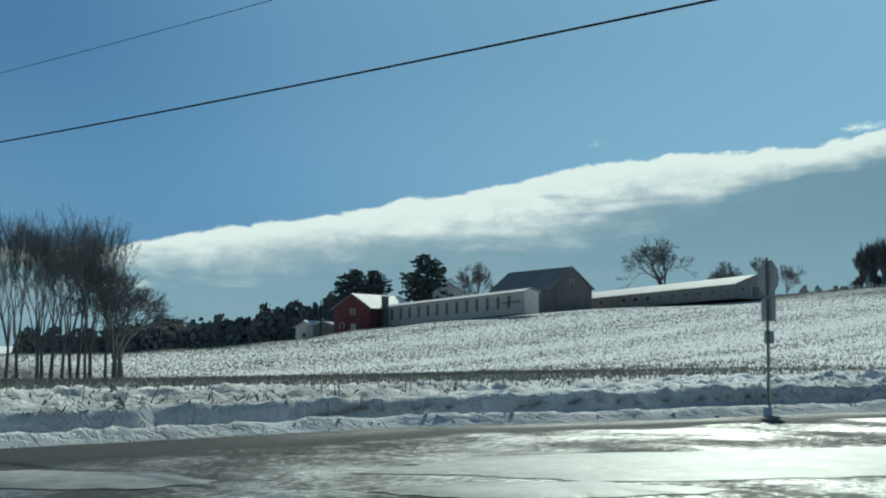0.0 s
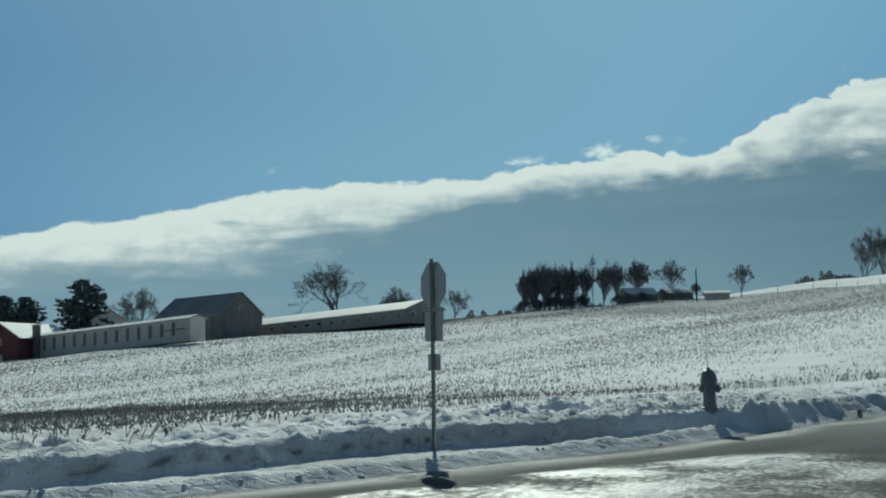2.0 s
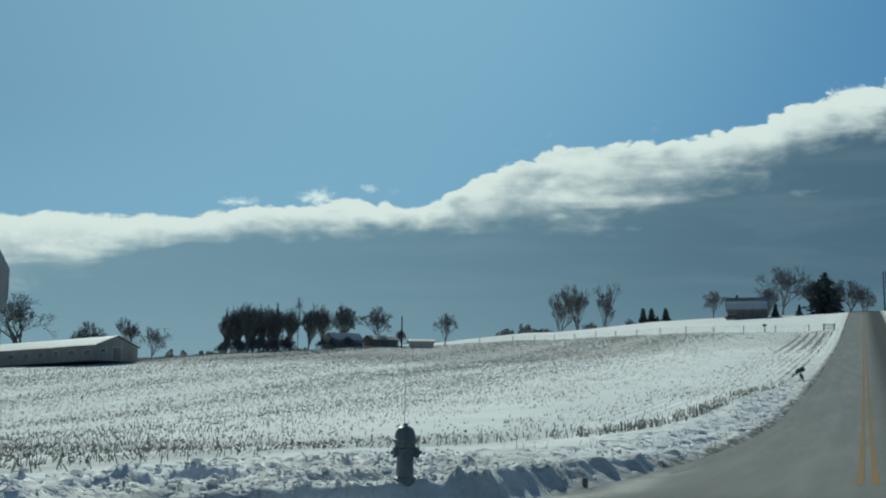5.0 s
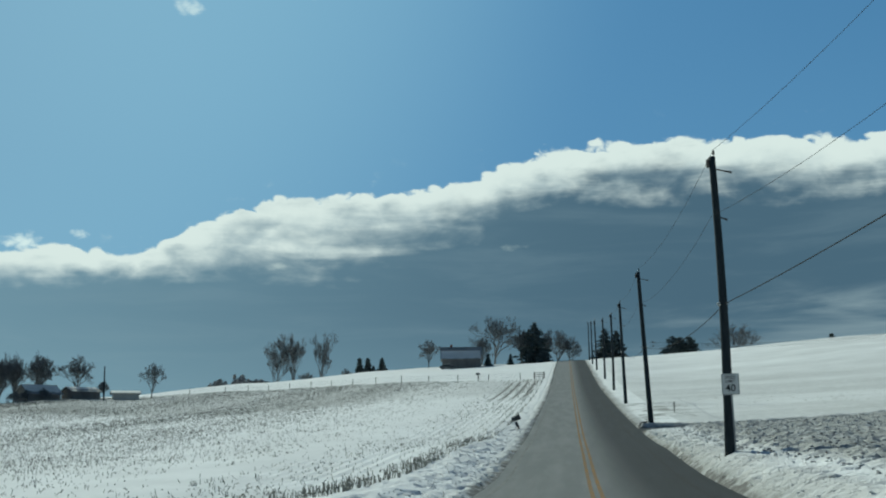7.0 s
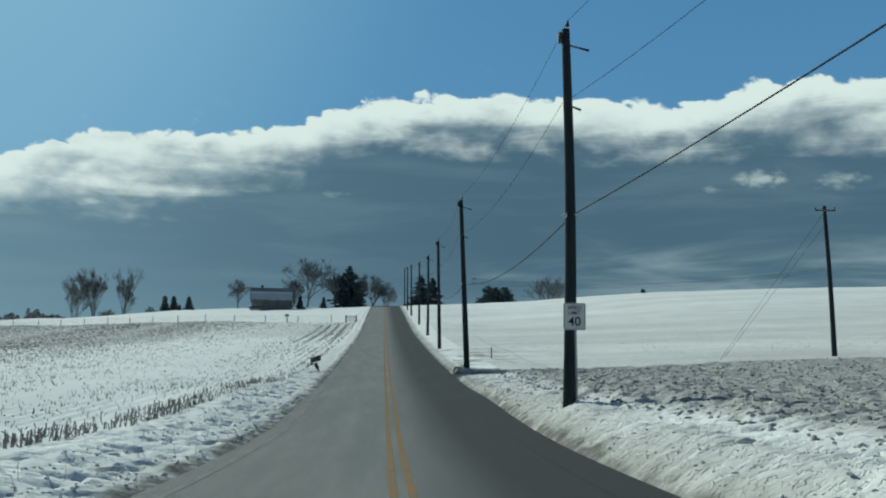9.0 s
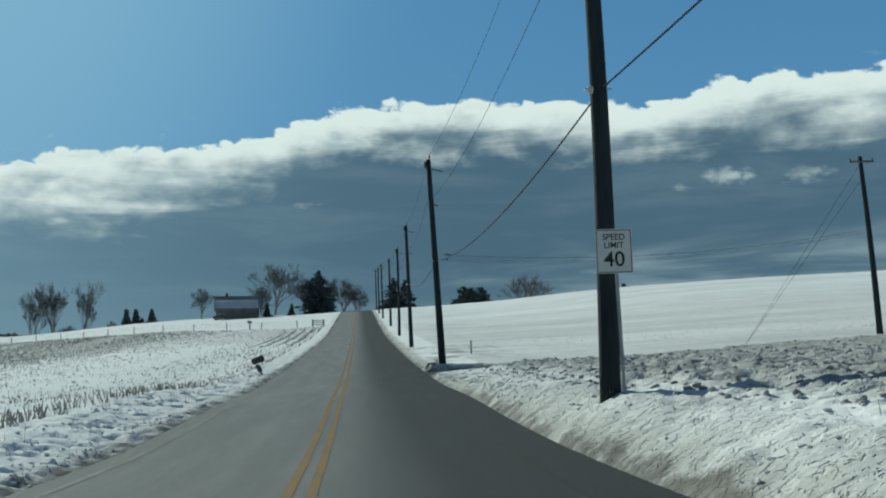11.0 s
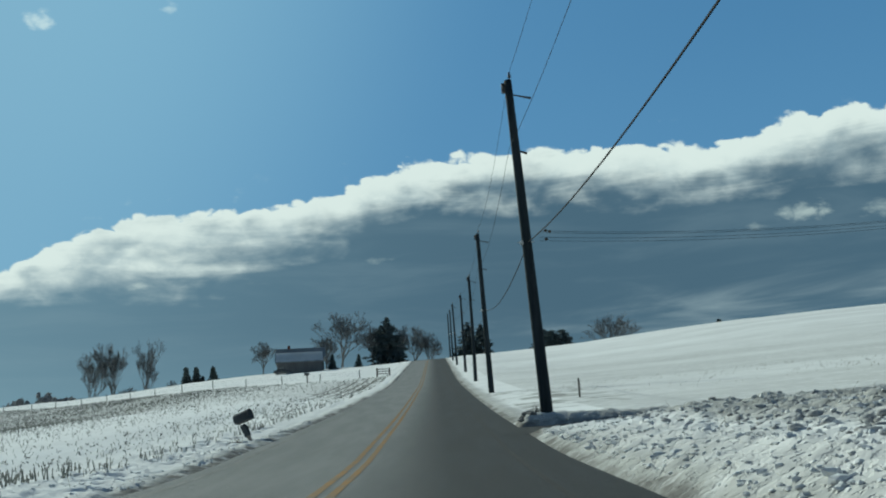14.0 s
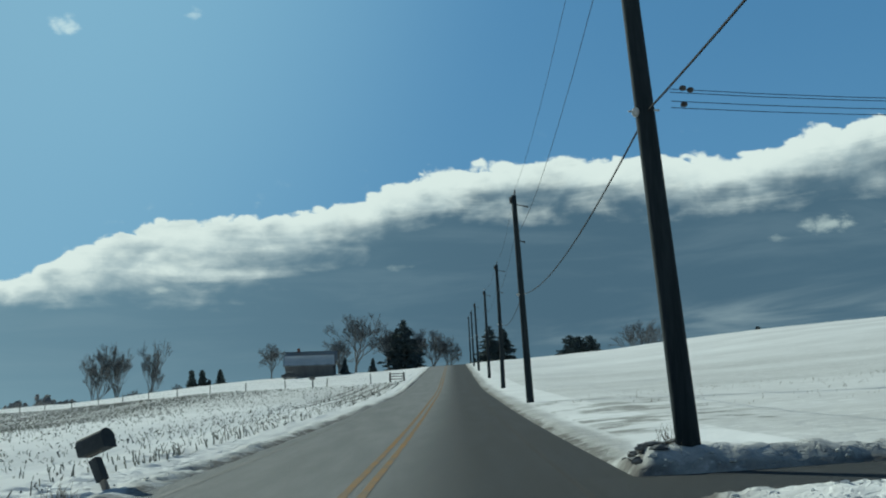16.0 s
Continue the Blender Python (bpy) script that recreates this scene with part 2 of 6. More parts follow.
def step(a, lo, hi):
    t = np.clip((np.asarray(a, float) - lo) / (hi - lo), 0, 1)
    return t * t * (3 - 2 * t)


def swing(a, stops):
    """A smooth curve through stops of (place, height)."""
    a, (p, h) = np.asarray(a, float), np.array(stops).T
    k = np.clip(np.searchsorted(p, a) - 1, 0, len(p) - 2)
    t = np.clip((a - p[k]) / (p[k + 1] - p[k]), 0, 1)
    return h[k] + (h[k + 1] - h[k]) * t * t * (3 - 2 * t)


ROAD_PROFILE = ((35, 0), (58, 0.1), (78, 0.1), (100, -0.24), (120, -0.28), (160, -0.25), (215, -0.55), (300, -0.25), (350, -0.1))
SKYLINE = ((-25, -0.0015), (-14, 0.003), (-3, 0), (3, -0.0016), (7, -0.001), (15, -0.007), (19, -0.0055), (25, 0.001), (31, 0.0042),
           (36, 0.006), (45, 0.0115), (50, 0.0128), (54, 0.0095), (58, 0.0035), (63, -0.0045), (67, -0.0105), (90, -0.0105))  # degrees left of the road, rise for each metre


def land(x, y):
    x, y = np.asarray(x, float), np.asarray(y, float)
    l, r = np.maximum(-x - 4, 0), np.maximum(x - 5, 0)
    v = y - 0.36 * l - 0.5 * soft(l - 150, 15) + 0.3 * r
    v = np.where(v < -60, -60 + (v + 60) * 0.05, v)
    z = -0.12 + 0.075 * soft(v - 60, 8) + 0.03 * soft(v - 165, 20) - 0.115 * soft(v - 394, 7) + 0.02 * soft(v - 470, 30)
    z = z + 0.0002 * r * r * (r < 400) + 1.0 * step(r, 12, 60) * step(y, 140, 300)
    # behind the far fence the left-hand field turns over and drops out of sight
    z = z - 0.08 * soft(y - 258, 6) * step(l, 112, 150)
    z = z - 3.2 * np.exp(-((x + 105) ** 2 + (y - 40) ** 2) / 58.0 ** 2)
    # the road's own profile: an early rise, a gentler stretch, then the steep climb
    z = z + swing(y, ROAD_PROFILE) * (1 - step(np.abs(x), 40, 90))
    # how the skyline stands round the junction: the farm on a swell, a dip beside the crest
    far, turn = np.hypot(x, y - 5), np.degrees(np.arctan2(-x, y - 5))
    z = z + np.minimum(far, 430) * swing(turn, SKYLINE) * step(far, 130, 240)
    z = z + 0.4 * step(r, 6, 24) * step(y, 60, 95) * (1 - step(y, 125, 170)) * (1 - step(r, 60, 120))
    return z - 0.02 * soft(far - 190, 15) * step(turn, 54, 60) * (1 - step(far, 900, 1500))


def left_edge(y):
    """x of the pavement's left edge; the mouth of the junction is wider."""
    return np.interp(y, [-60, 6, 12, 15, 17.5, 20, 25, 30, 37, 45, 66, 500],
                     [-16, -9.2, -8.9, -7.9, -7.1, -6.6, -5.6, -5.1, -4.7, -4.3, -3.75, -3.6])


def field_edge(y):
    """x of the first stubble row on the left."""
    return np.interp(y, [-60, 5, 12, 20, 28, 36, 44, 52, 62, 75, 110, 500],
                     [-17, -9.8, -10.2, -11.2, -12.3, -12.6, -11.2, -8.2, -7.4, -7.0, -5.8, -5.7])


def right_edge(y):
    return np.interp(y, [-60, 4, 10, 16, 22, 30, 40, 500], [90, 90, 28, 12, 7.0, 5.0, 4.4, 4.4])


def worked_edge(y):
    """x where the ploughed strip begins, right of the verge."""
    return np.interp(y, [40, 45, 54, 60, 66, 76, 92, 110], [8.0, 7.2, 7.6, 7.4, 6.8, 6.5, 6.9, 7.6])


def field_top(x):
    """y where the left-hand stubble field ends at the pasture."""
    return np.interp(x, [-400, -150, -128, -112, -92, -66, -46, -32, -6], [252, 256, 266, 300, 327, 308, 284, 271, 254])


DRIVE = (104.4, 108.3)  # the side driveway's edges, in y


def beside(x, y):
    """Metres out from the pavement, less than nothing on it; the driveway counts as pavement."""
    out = np.maximum(left_edge(y) - x, x - right_edge(y))
    mid, half = sum(DRIVE) / 2, (DRIVE[1] - DRIVE[0]) / 2
    drive = np.maximum(np.abs(y - mid + 0.02 * (x - 4)) - half, 3 - x)
    return np.minimum(out, np.maximum(drive, x - 60))


def lattice(i, j, seed):
    h = (i * 374761393 + j * 668265263 + seed * 974634757) & 0xFFFFFFFF
    h = ((h ^ (h >> 13)) * 1274126177) & 0xFFFFFFFF
    return ((h ^ (h >> 16)) & 0xFFFF) / 65535.0


def field_noise(x, y, size, seed=1, octaves=3):
    """Smooth noise of -1 to 1 over the plan."""
    x, y = np.asarray(x, float) / size, np.asarray(y, float) / size
    total, amp, norm = 0.0, 1.0, 0.0
    for o in range(octaves):
        i, j = np.floor(x).astype(np.int64), np.floor(y).astype(np.int64)
        fx, fy = x - i, y - j
        fx, fy = fx * fx * (3 - 2 * fx), fy * fy * (3 - 2 * fy)
        a, b = lattice(i, j, seed + o), lattice(i + 1, j, seed + o)
        c, d = lattice(i, j + 1, seed + o), lattice(i + 1, j + 1, seed + o)
        total = total + amp * ((a + (b - a) * fx) * (1 - fy) + (c + (d - c) * fx) * fy - 0.5) * 2
        norm += amp
        amp, x, y = amp * 0.5, x * 2.03 + 17.1, y * 2.03 + 5.3
    return total / norm


def ground_z(x, y, rough=False):
    """Snow surface: the land with the ploughed banks beside the pavement."""
    x, y = np.asarray(x, float), np.asarray(y, float)
    out = beside(x, y)
    z = land(x, y)
    left = x < 0.4
    mouth = 1 - step(y, 34, 48)
    # at the junction: a small windrow, a ditch, then the face that the plough has cut
    face = out - np.interp(y, [6, 12, 16, 21.8, 25, 27.6, 34], [1.0, 1.3, 2.0, 2.5, 1.4, 0.35, 0.3]) - 0.30 * field_noise(x, y, 2.2, 91, 2) - 0.16 * field_noise(x, y, 0.7, 92, 2)
    cut_face = 0.36 * step(face, 0.0, 0.3) + 0.12 * step(face, 0.3, 4.0)
    bank_l = (mouth * cut_face + (1 - mouth) * 0.36 * step(out, 0.2, 3.0)) * np.exp(-np.maximum(out - 3, 0) / 30) * (1 - 0.9 * step(y, 80, 108))
    bank_l = bank_l + 0.04 * mouth * step(out, 0.2, 0.8) + (0.04 + 0.09 * mouth * (1 + 0.6 * field_noise(x, y, 0.9, 93, 2))) * np.exp(-((out - 0.4) / 0.24) ** 2)
    cut = step(y, 24, 42) * (1 - step(y, 96, 107)) * (1 - 0.45 * step(y, 72, 94)) * 0.82 + 0.2
    bank_r = 1.05 * cut * (0.75 * step(out, -0.6, 1.5) - 0.12 + 0.37 * step(out, 0.5, 5)) * np.exp(-np.maximum(out - 5, 0) / 40) + 0.04 * np.exp(-((out - 0.5) / 0.3) ** 2)
    bank_r = bank_r + 0.16 * np.exp(-((x - 5.6) ** 2 + (y - 65.8) ** 2) / 1.3 ** 2)
    bank = np.where(left, bank_l, bank_r)
    off = np.maximum(out, 0)
    z = z + np.where(out > 0, bank, 0) - 0.22 * np.clip(-out / 0.35, 0, 1)
    bank_top = 0.22 * np.exp(-((x - 5.4) ** 2 + (y - 109.6) ** 2) / 1.5 ** 2) + 0.16 * (x > 4.6) * np.exp(-((y - 109.0) / 0.45) ** 2) * (1 + 0.5 * field_noise(x, y, 0.8, 47, 2))
    z = z + np.where(out > 0, bank_top, 0)
    if rough:
        near = np.where(out > 0, 1.0, 0.0) * step(out, 0.0, 0.35)
        field = step(out - 2.5 * (y < 36) * left, 2.2, 5.0)
        # broken crust: heaps, footmark-like pits and crumbs, strongest beside the road
        heaps = 0.07 * field_noise(x, y, 1.4, 3, 2) + 0.10 * np.abs(field_noise(x, y, 0.62, 11, 2))
        pits = np.maximum(field_noise(x, y, 0.46, 15, 2) - 0.08, 0)
        crumbs = np.abs(field_noise(x, y, 0.30, 17, 2))
        verge = np.where(left, 1 - 0.8 * field, (1 - 0.72 * step(out, 4.5, 8.0)) * (1 - 0.75 * step(y, 108.6, 111)))
        # at the junction the bank's foot lies smooth, and its crust on top is finely broken
        early = left * (1 - step(y, 30, 40))
        crust = early * step(ground_z(x, y) - land(x, y), 0.34, 0.46) * (1 - step(out, 4.0, 8.0))
        chips = np.abs(field_noise(x, y, 0.26, 19, 2)) + 0.8 * np.maximum(field_noise(x, y, 0.55, 23, 2), 0)
        z = z + near * verge * (1 - early) * (heaps * np.where(left, 0.7, 0.3) - np.where(left, 0.26, 0.13) * pits + 0.085 * crumbs + 0.03 * chips)
        z = z + near * (crust * (0.24 * (chips - 0.3) - 0.08 * pits) + early * (0.03 + 0.05 * np.exp(-((out - 0.4) / 0.3) ** 2)) * crumbs)
        z = z + near * 0.05 * field_noise(x, y, 3.5, 21, 3) * step(out, 1.0, 4.0)
        # the ploughed strip beyond the right verge, and old furrows on the left
        clods = (x > 0) * step(x - worked_edge(y) - 0.8 * field_noise(x, y, 4, 5, 2), -1.0, 1.0) * step(y, 40, 50) * (1 - step(y, 102.5, 104.0))
        z = z + clods * (np.abs(field_noise(x, y, 0.7, 31, 2)) * 0.22 - 0.10 * np.maximum(field_noise(x, y, 0.4, 33, 2), 0))
        z = z + near * 0.03 * np.sin(x / 0.76 * 2 * math.pi) * step(out, 4.0, 6.0) * (x < 0) * (y > 35)
    return z


def gz(x, y):
    return float(ground_z(x, y))


def axis(lo, fine0, fine1, hi, step_, grow=1.09):
    mid = list(np.arange(fine0, fine1, step_))
    a, s, right = fine1, step_, []
    while a < hi:
        right.append(a)
        s *= grow
        a += s
    a, s, left = fine0 - step_, step_, []
    while a > lo:
        left.append(a)
        s *= grow
        a -= s
    return np.array([lo] + left[::-1] + mid + right + [hi])


# ---- surface materials ----
def snow_material():
    k = material("snow", 0.7, 0.0, 0.0)
    at = k.add("ShaderNodeAttribute", attribute_name="grime")
    tread = k.add("ShaderNodeAttribute", attribute_name="tread")
    fine, mid, big = k.noise(k.pos, 9.0, 5, 0.6), k.noise(k.pos, 1.6, 5, 0.6), k.noise(k.pos, 0.16, 4, 0.55)
    clean = k.mix(k.ramp(big, 0.35, 0.7), (0.80, 0.795, 0.78), (0.88, 0.875, 0.86))
    swept = k.noise(k.stretch(k.pos, 0.16, 0.40, 0.3), 0.5, 6, 0.62, 0.8)
    clean = k.mix(k.math("MULTIPLY", k.ramp(swept, 0.50, 0.80), 0.25), clean, (0.60, 0.60, 0.59))
    # thin snow lets straw and soil through in patches
    straw = k.mix(k.ramp(fine, 0.35, 0.65), (0.215, 0.215, 0.195), (0.40, 0.395, 0.365))
    bare = k.math("MULTIPLY", k.ramp(k.math("ADD", mid, k.math("MULTIPLY", fine, 0.6)), 0.48, 0.86), at.outputs["Fac"])
    dirt = k.math("MULTIPLY", k.ramp(k.math("ADD", k.math("MULTIPLY", mid, 0.7), k.math("MULTIPLY", fine, 0.7)), 0.40, 0.90),
                  k.ramp(at.outputs["Fac"], 0.66, 0.95))
    # grey on trodden snow: road dirt plus the banks' shade, put into colour
    clean = k.mix(k.math("MULTIPLY", k.ramp(tread.outputs["Fac"], 0.15, 0.75), k.ramp(mid, 0.2, 0.7, 0.45, 0.85)), clean, (0.46, 0.455, 0.44))
    col = k.mix(k.math("MULTIPLY", bare, 0.95), clean, straw)
    col = k.mix(dirt, col, (0.16, 0.15, 0.14))
    k.put(k.b.inputs["Base Color"], col)
    k.put(k.b.inputs["Roughness"], k.ramp(mid, 0.3, 0.7, 0.45, 0.68))
    pits = k.ramp(k.noise(k.pos, 5.0, 3, 0.6), 0.42, 0.52)
    rel = k.math("ADD", k.math("MULTIPLY", fine, 0.35), mid)
    rel = k.math("ADD", rel, k.math("MULTIPLY", pits, k.math("MULTIPLY", tread.outputs["Fac"], 0.9)))
    bump(k, rel, 0.7, 0.06)
    return k.m


def asphalt_material():
    k = material("asphalt", 0.5, 0.0, 0.15)
    wet = k.add("ShaderNodeAttribute", attribute_name="wet").outputs["Fac"]
    lines = k.stretch(k.pos, 1.0, 0.06, 1.0)
    streaks, grit, patch = k.noise(lines, 1.3, 5, 0.6), k.noise(k.pos, 26.0, 4, 0.7), k.noise(k.pos, 0.45, 8, 0.62)
    sheen = k.noise(k.stretch(k.pos, 1.0, 0.5, 1.0), 13.0, 5, 0.7)
    dry = k.mix(k.ramp(streaks, 0.3, 0.72), (0.190, 0.193, 0.188), (0.248, 0.250, 0.243))
    dry = k.mix(k.math("MULTIPLY", k.ramp(grit, 0.55, 0.8), 0.35), dry, (0.24, 0.24, 0.23))
    salt = k.math("MULTIPLY", k.ramp(patch, 0.5, 0.85), 0.12)
    dry = k.mix(salt, dry, (0.26, 0.26, 0.25))
    dry = k.mix(k.math("MULTIPLY", wet, 0.9), dry, (0.038, 0.040, 0.042))
    icy = k.add("ShaderNodeAttribute", attribute_name="icy").outputs["Fac"]
    icy = k.math("MULTIPLY", icy, k.ramp(k.math("ADD", k.math("MULTIPLY", patch, 0.5), k.math("MULTIPLY", sheen, 0.5)), 0.36, 0.52))
    pool = k.math("MULTIPLY", k.ramp(k.math("ADD", k.math("MULTIPLY", patch, 0.7), k.math("MULTIPLY", sheen, 0.55)), 0.56, 0.72), k.ramp(wet, 0.96, 1.0), clamp=True)
    k.put(k.b.inputs["Base Color"], k.mix(k.math("MULTIPLY", icy, 0.8), k.mix(pool, dry, (0.035, 0.036, 0.038)), (0.34, 0.335, 0.31)))
    k.put(k.b.inputs["Roughness"], k.math("SUBTRACT", k.ramp(streaks, 0.3, 0.7, 0.66, 0.84), k.math("MULTIPLY", pool, 0.44)))
    k.put(k.b.inputs["Specular IOR Level"], k.math("ADD", k.math("MULTIPLY_ADD", pool, 0.55, 0.03), k.math("MULTIPLY", icy, 0.25)))
    bump(k, k.math("ADD", grit, k.math("MULTIPLY", sheen, 2.0)), 1.0, 0.02)
    return k.m


def paint_material(name, col, worn):
    k = material(name, 0.75, 0.0, 0.05)
    f = k.noise(k.pos, 22.0, 5, 0.7)
    big = k.noise(k.pos, 0.8, 4, 0.6)
    k.put(k.b.inputs["Base Color"], k.mix(k.ramp(k.math("ADD", f, k.math("MULTIPLY", big, 0.6)), 0.60, 0.98), col, worn))
    bump(k, f, 0.2, 0.004)
    return k.m


SNOW = snow_material()
ASPHALT = asphalt_material()
YELLOW = paint_material("yellow_line", (0.29, 0.155, 0.042), (0.17, 0.14, 0.10))
EDGE_WHITE = paint_material("edge_line", (0.25, 0.247, 0.235), (0.15, 0.148, 0.14))
EDGE_FADED = paint_material("faded_edge_line", (0.062, 0.060, 0.056), (0.045, 0.044, 0.042))
ICE = plain("packed_ice", (0.13, 0.135, 0.135), (0.36, 0.365, 0.36), 3.5, 0.6, bumped=0.6, dist=0.03, spec=0.12)
DIRTY_SNOW = plain("ploughed_snow", (0.46, 0.45, 0.43), (0.78, 0.77, 0.74), 5.0, 0.75, bumped=0.5, dist=0.03, spec=0.2)
CRUMB = plain("crumbled_snow", (0.66, 0.655, 0.64), (0.86, 0.855, 0.84), 5.0, 0.7, bumped=0.3, dist=0.02, spec=0.05)
SNOWCAP = plain("roof_snow", (0.62, 0.61, 0.58), (0.76, 0.75, 0.72), 1.2, 0.75, bumped=0.3, dist=0.03, spec=0.2)
CLOD = plain("soil_clod", (0.17, 0.16, 0.15), (0.66, 0.66, 0.66), 5.0, 0.9, bumped=0.5, dist=0.02)
STRAW = plain("corn_stalk", (0.165, 0.167, 0.146), (0.30, 0.295, 0.26), 12.0, 0.85, bumped=0.2)
WEED = plain("dry_weed", (0.15, 0.12, 0.085), (0.27, 0.23, 0.17), 9.0, 0.9)
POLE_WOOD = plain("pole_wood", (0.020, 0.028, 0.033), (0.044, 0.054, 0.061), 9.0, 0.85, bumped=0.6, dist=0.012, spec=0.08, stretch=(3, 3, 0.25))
GREY_WOOD = plain("weathered_wood", (0.11, 0.10, 0.09), (0.24, 0.22, 0.20), 9.0, 0.85, bumped=0.5, dist=0.008, stretch=(3, 3, 0.3))
# far woods: paler copies of twig and needle tones, haze painted in
HAZED_TWIG = plain("frosted_twigs", (0.24, 0.24, 0.238), (0.38, 0.375, 0.37), 5.0, 0.95)
HAZED_GREEN = plain("far_evergreen", (0.10, 0.122, 0.124), (0.16, 0.185, 0.178), 0.6, 0.9)
SLUSH = plain("dark_slush", (0.085, 0.085, 0.085), (0.30, 0.30, 0.295), 6.0, 0.7, bumped=0.5, dist=0.02)
BARK = plain("bark", (0.10, 0.103, 0.105), (0.19, 0.192, 0.192), 7.0, 0.95, bumped=0.6, dist=0.02, stretch=(2, 2, 0.4))
# twigs bluer-grey and needles paler: distance haze put into the colour
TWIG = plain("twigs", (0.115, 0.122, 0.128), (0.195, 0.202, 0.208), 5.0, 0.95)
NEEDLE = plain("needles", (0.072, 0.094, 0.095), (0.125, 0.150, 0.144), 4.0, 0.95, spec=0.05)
GALV = plain("galvanised_steel", (0.22, 0.23, 0.24), (0.38, 0.39, 0.40), 9.0, 0.45, 0.8, bumped=0.1, dist=0.003)
ALU = plain("sign_aluminium", (0.26, 0.28, 0.29), (0.36, 0.38, 0.39), 4.0, 0.55, 0.35, bumped=0.05, dist=0.002)
BLACK = plain("black_cable", (0.012, 0.012, 0.013), (0.03, 0.03, 0.03), 8.0, 0.9, spec=0.05)
INSULATOR = plain("insulator_glaze", (0.05, 0.045, 0.04), (0.11, 0.10, 0.09), 6.0, 0.6, spec=0.2)
HYDRANT = plain("hydrant_paint", (0.12, 0.14, 0.155), (0.20, 0.225, 0.24), 9.0, 0.55, bumped=0.25, dist=0.006)
SIGN_WHITE = plain("sign_white", (0.60, 0.61, 0.60), (0.72, 0.73, 0.72), 3.0, 0.5, bumped=0.04, dist=0.002)
SIGN_BLACK = plain("sign_black", (0.012, 0.013, 0.015), (0.025, 0.026, 0.028), 5.0, 0.5, bumped=0.04, dist=0.002)
BOX_BLACK = plain("mailbox_black", (0.035, 0.042, 0.048), (0.075, 0.082, 0.09), 7.0, 0.8, 0.0, spec=0.15, bumped=0.15, dist=0.004)
WHITE_KNOB = plain("white_bracket", (0.5, 0.5, 0.48), (0.68, 0.68, 0.66), 8.0, 0.6)
RED = plain("red_board", (0.085, 0.030, 0.032), (0.14, 0.052, 0.050), 1.4, 0.85, bumped=0.3, dist=0.02, stretch=(1.5, 1.5, 0.25))
# whitewash, boards and roof metal lightened: haze over the farm painted in
WHITEWASH = plain("whitewashed_wall", (0.40, 0.40, 0.375), (0.55, 0.54, 0.505), 1.0, 0.85, bumped=0.25, dist=0.02)
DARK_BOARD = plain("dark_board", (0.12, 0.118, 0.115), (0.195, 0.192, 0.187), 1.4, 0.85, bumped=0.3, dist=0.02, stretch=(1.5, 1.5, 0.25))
GREY_BOARD = plain("grey_board", (0.19, 0.19, 0.19), (0.28, 0.28, 0.28), 1.4, 0.85, bumped=0.3, dist=0.02, stretch=(1.5, 1.5, 0.25))
ROOF_METAL = plain("roof_metal", (0.18, 0.185, 0.185), (0.27, 0.275, 0.275), 1.0, 0.7, 0.0, bumped=0.15, dist=0.01, stretch=(2, 0.3, 0.3))
BRICK = plain("old_brick", (0.10, 0.045, 0.035), (0.18, 0.085, 0.065), 4.0, 0.9)
GLASS_DARK = plain("window_glass", (0.02, 0.024, 0.028), (0.04, 0.045, 0.05), 1.0, 0.12, spec=0.6)
CAR_PAINT = plain("car_paint", (0.05, 0.055, 0.06), (0.08, 0.085, 0.09), 1.0, 0.3, 0.3)
RUBBER = plain("rubber", (0.015, 0.015, 0.015), (0.03, 0.03, 0.03), 6.0, 0.8)


# ---- ground, road, paint ----
def sheet(name, xs, ys, zf, mat, label, category, attrs=()):
    gx, gy = np.meshgrid(xs, ys)
    zz = zf(gx, gy)
    n, m = len(xs), len(ys)
    i = (np.arange(m - 1)[:, None] * n + np.arange(n - 1)[None]).ravel()
    me = bpy.data.meshes.new(name)
    me.from_pydata(np.stack([gx, gy, zz], -1).reshape(-1, 3).tolist(), [], np.stack([i, i + 1, i + n + 1, i + n], 1).tolist())
    for key, fn in attrs:
        layer = me.attributes.new(key, "FLOAT", "POINT")
        layer.data.foreach_set("value", fn(gx, gy).ravel().astype(np.float32))
    me.shade_smooth()
    me.materials.append(mat)
    return tagged(new(name, me), label, category, kind="structure")


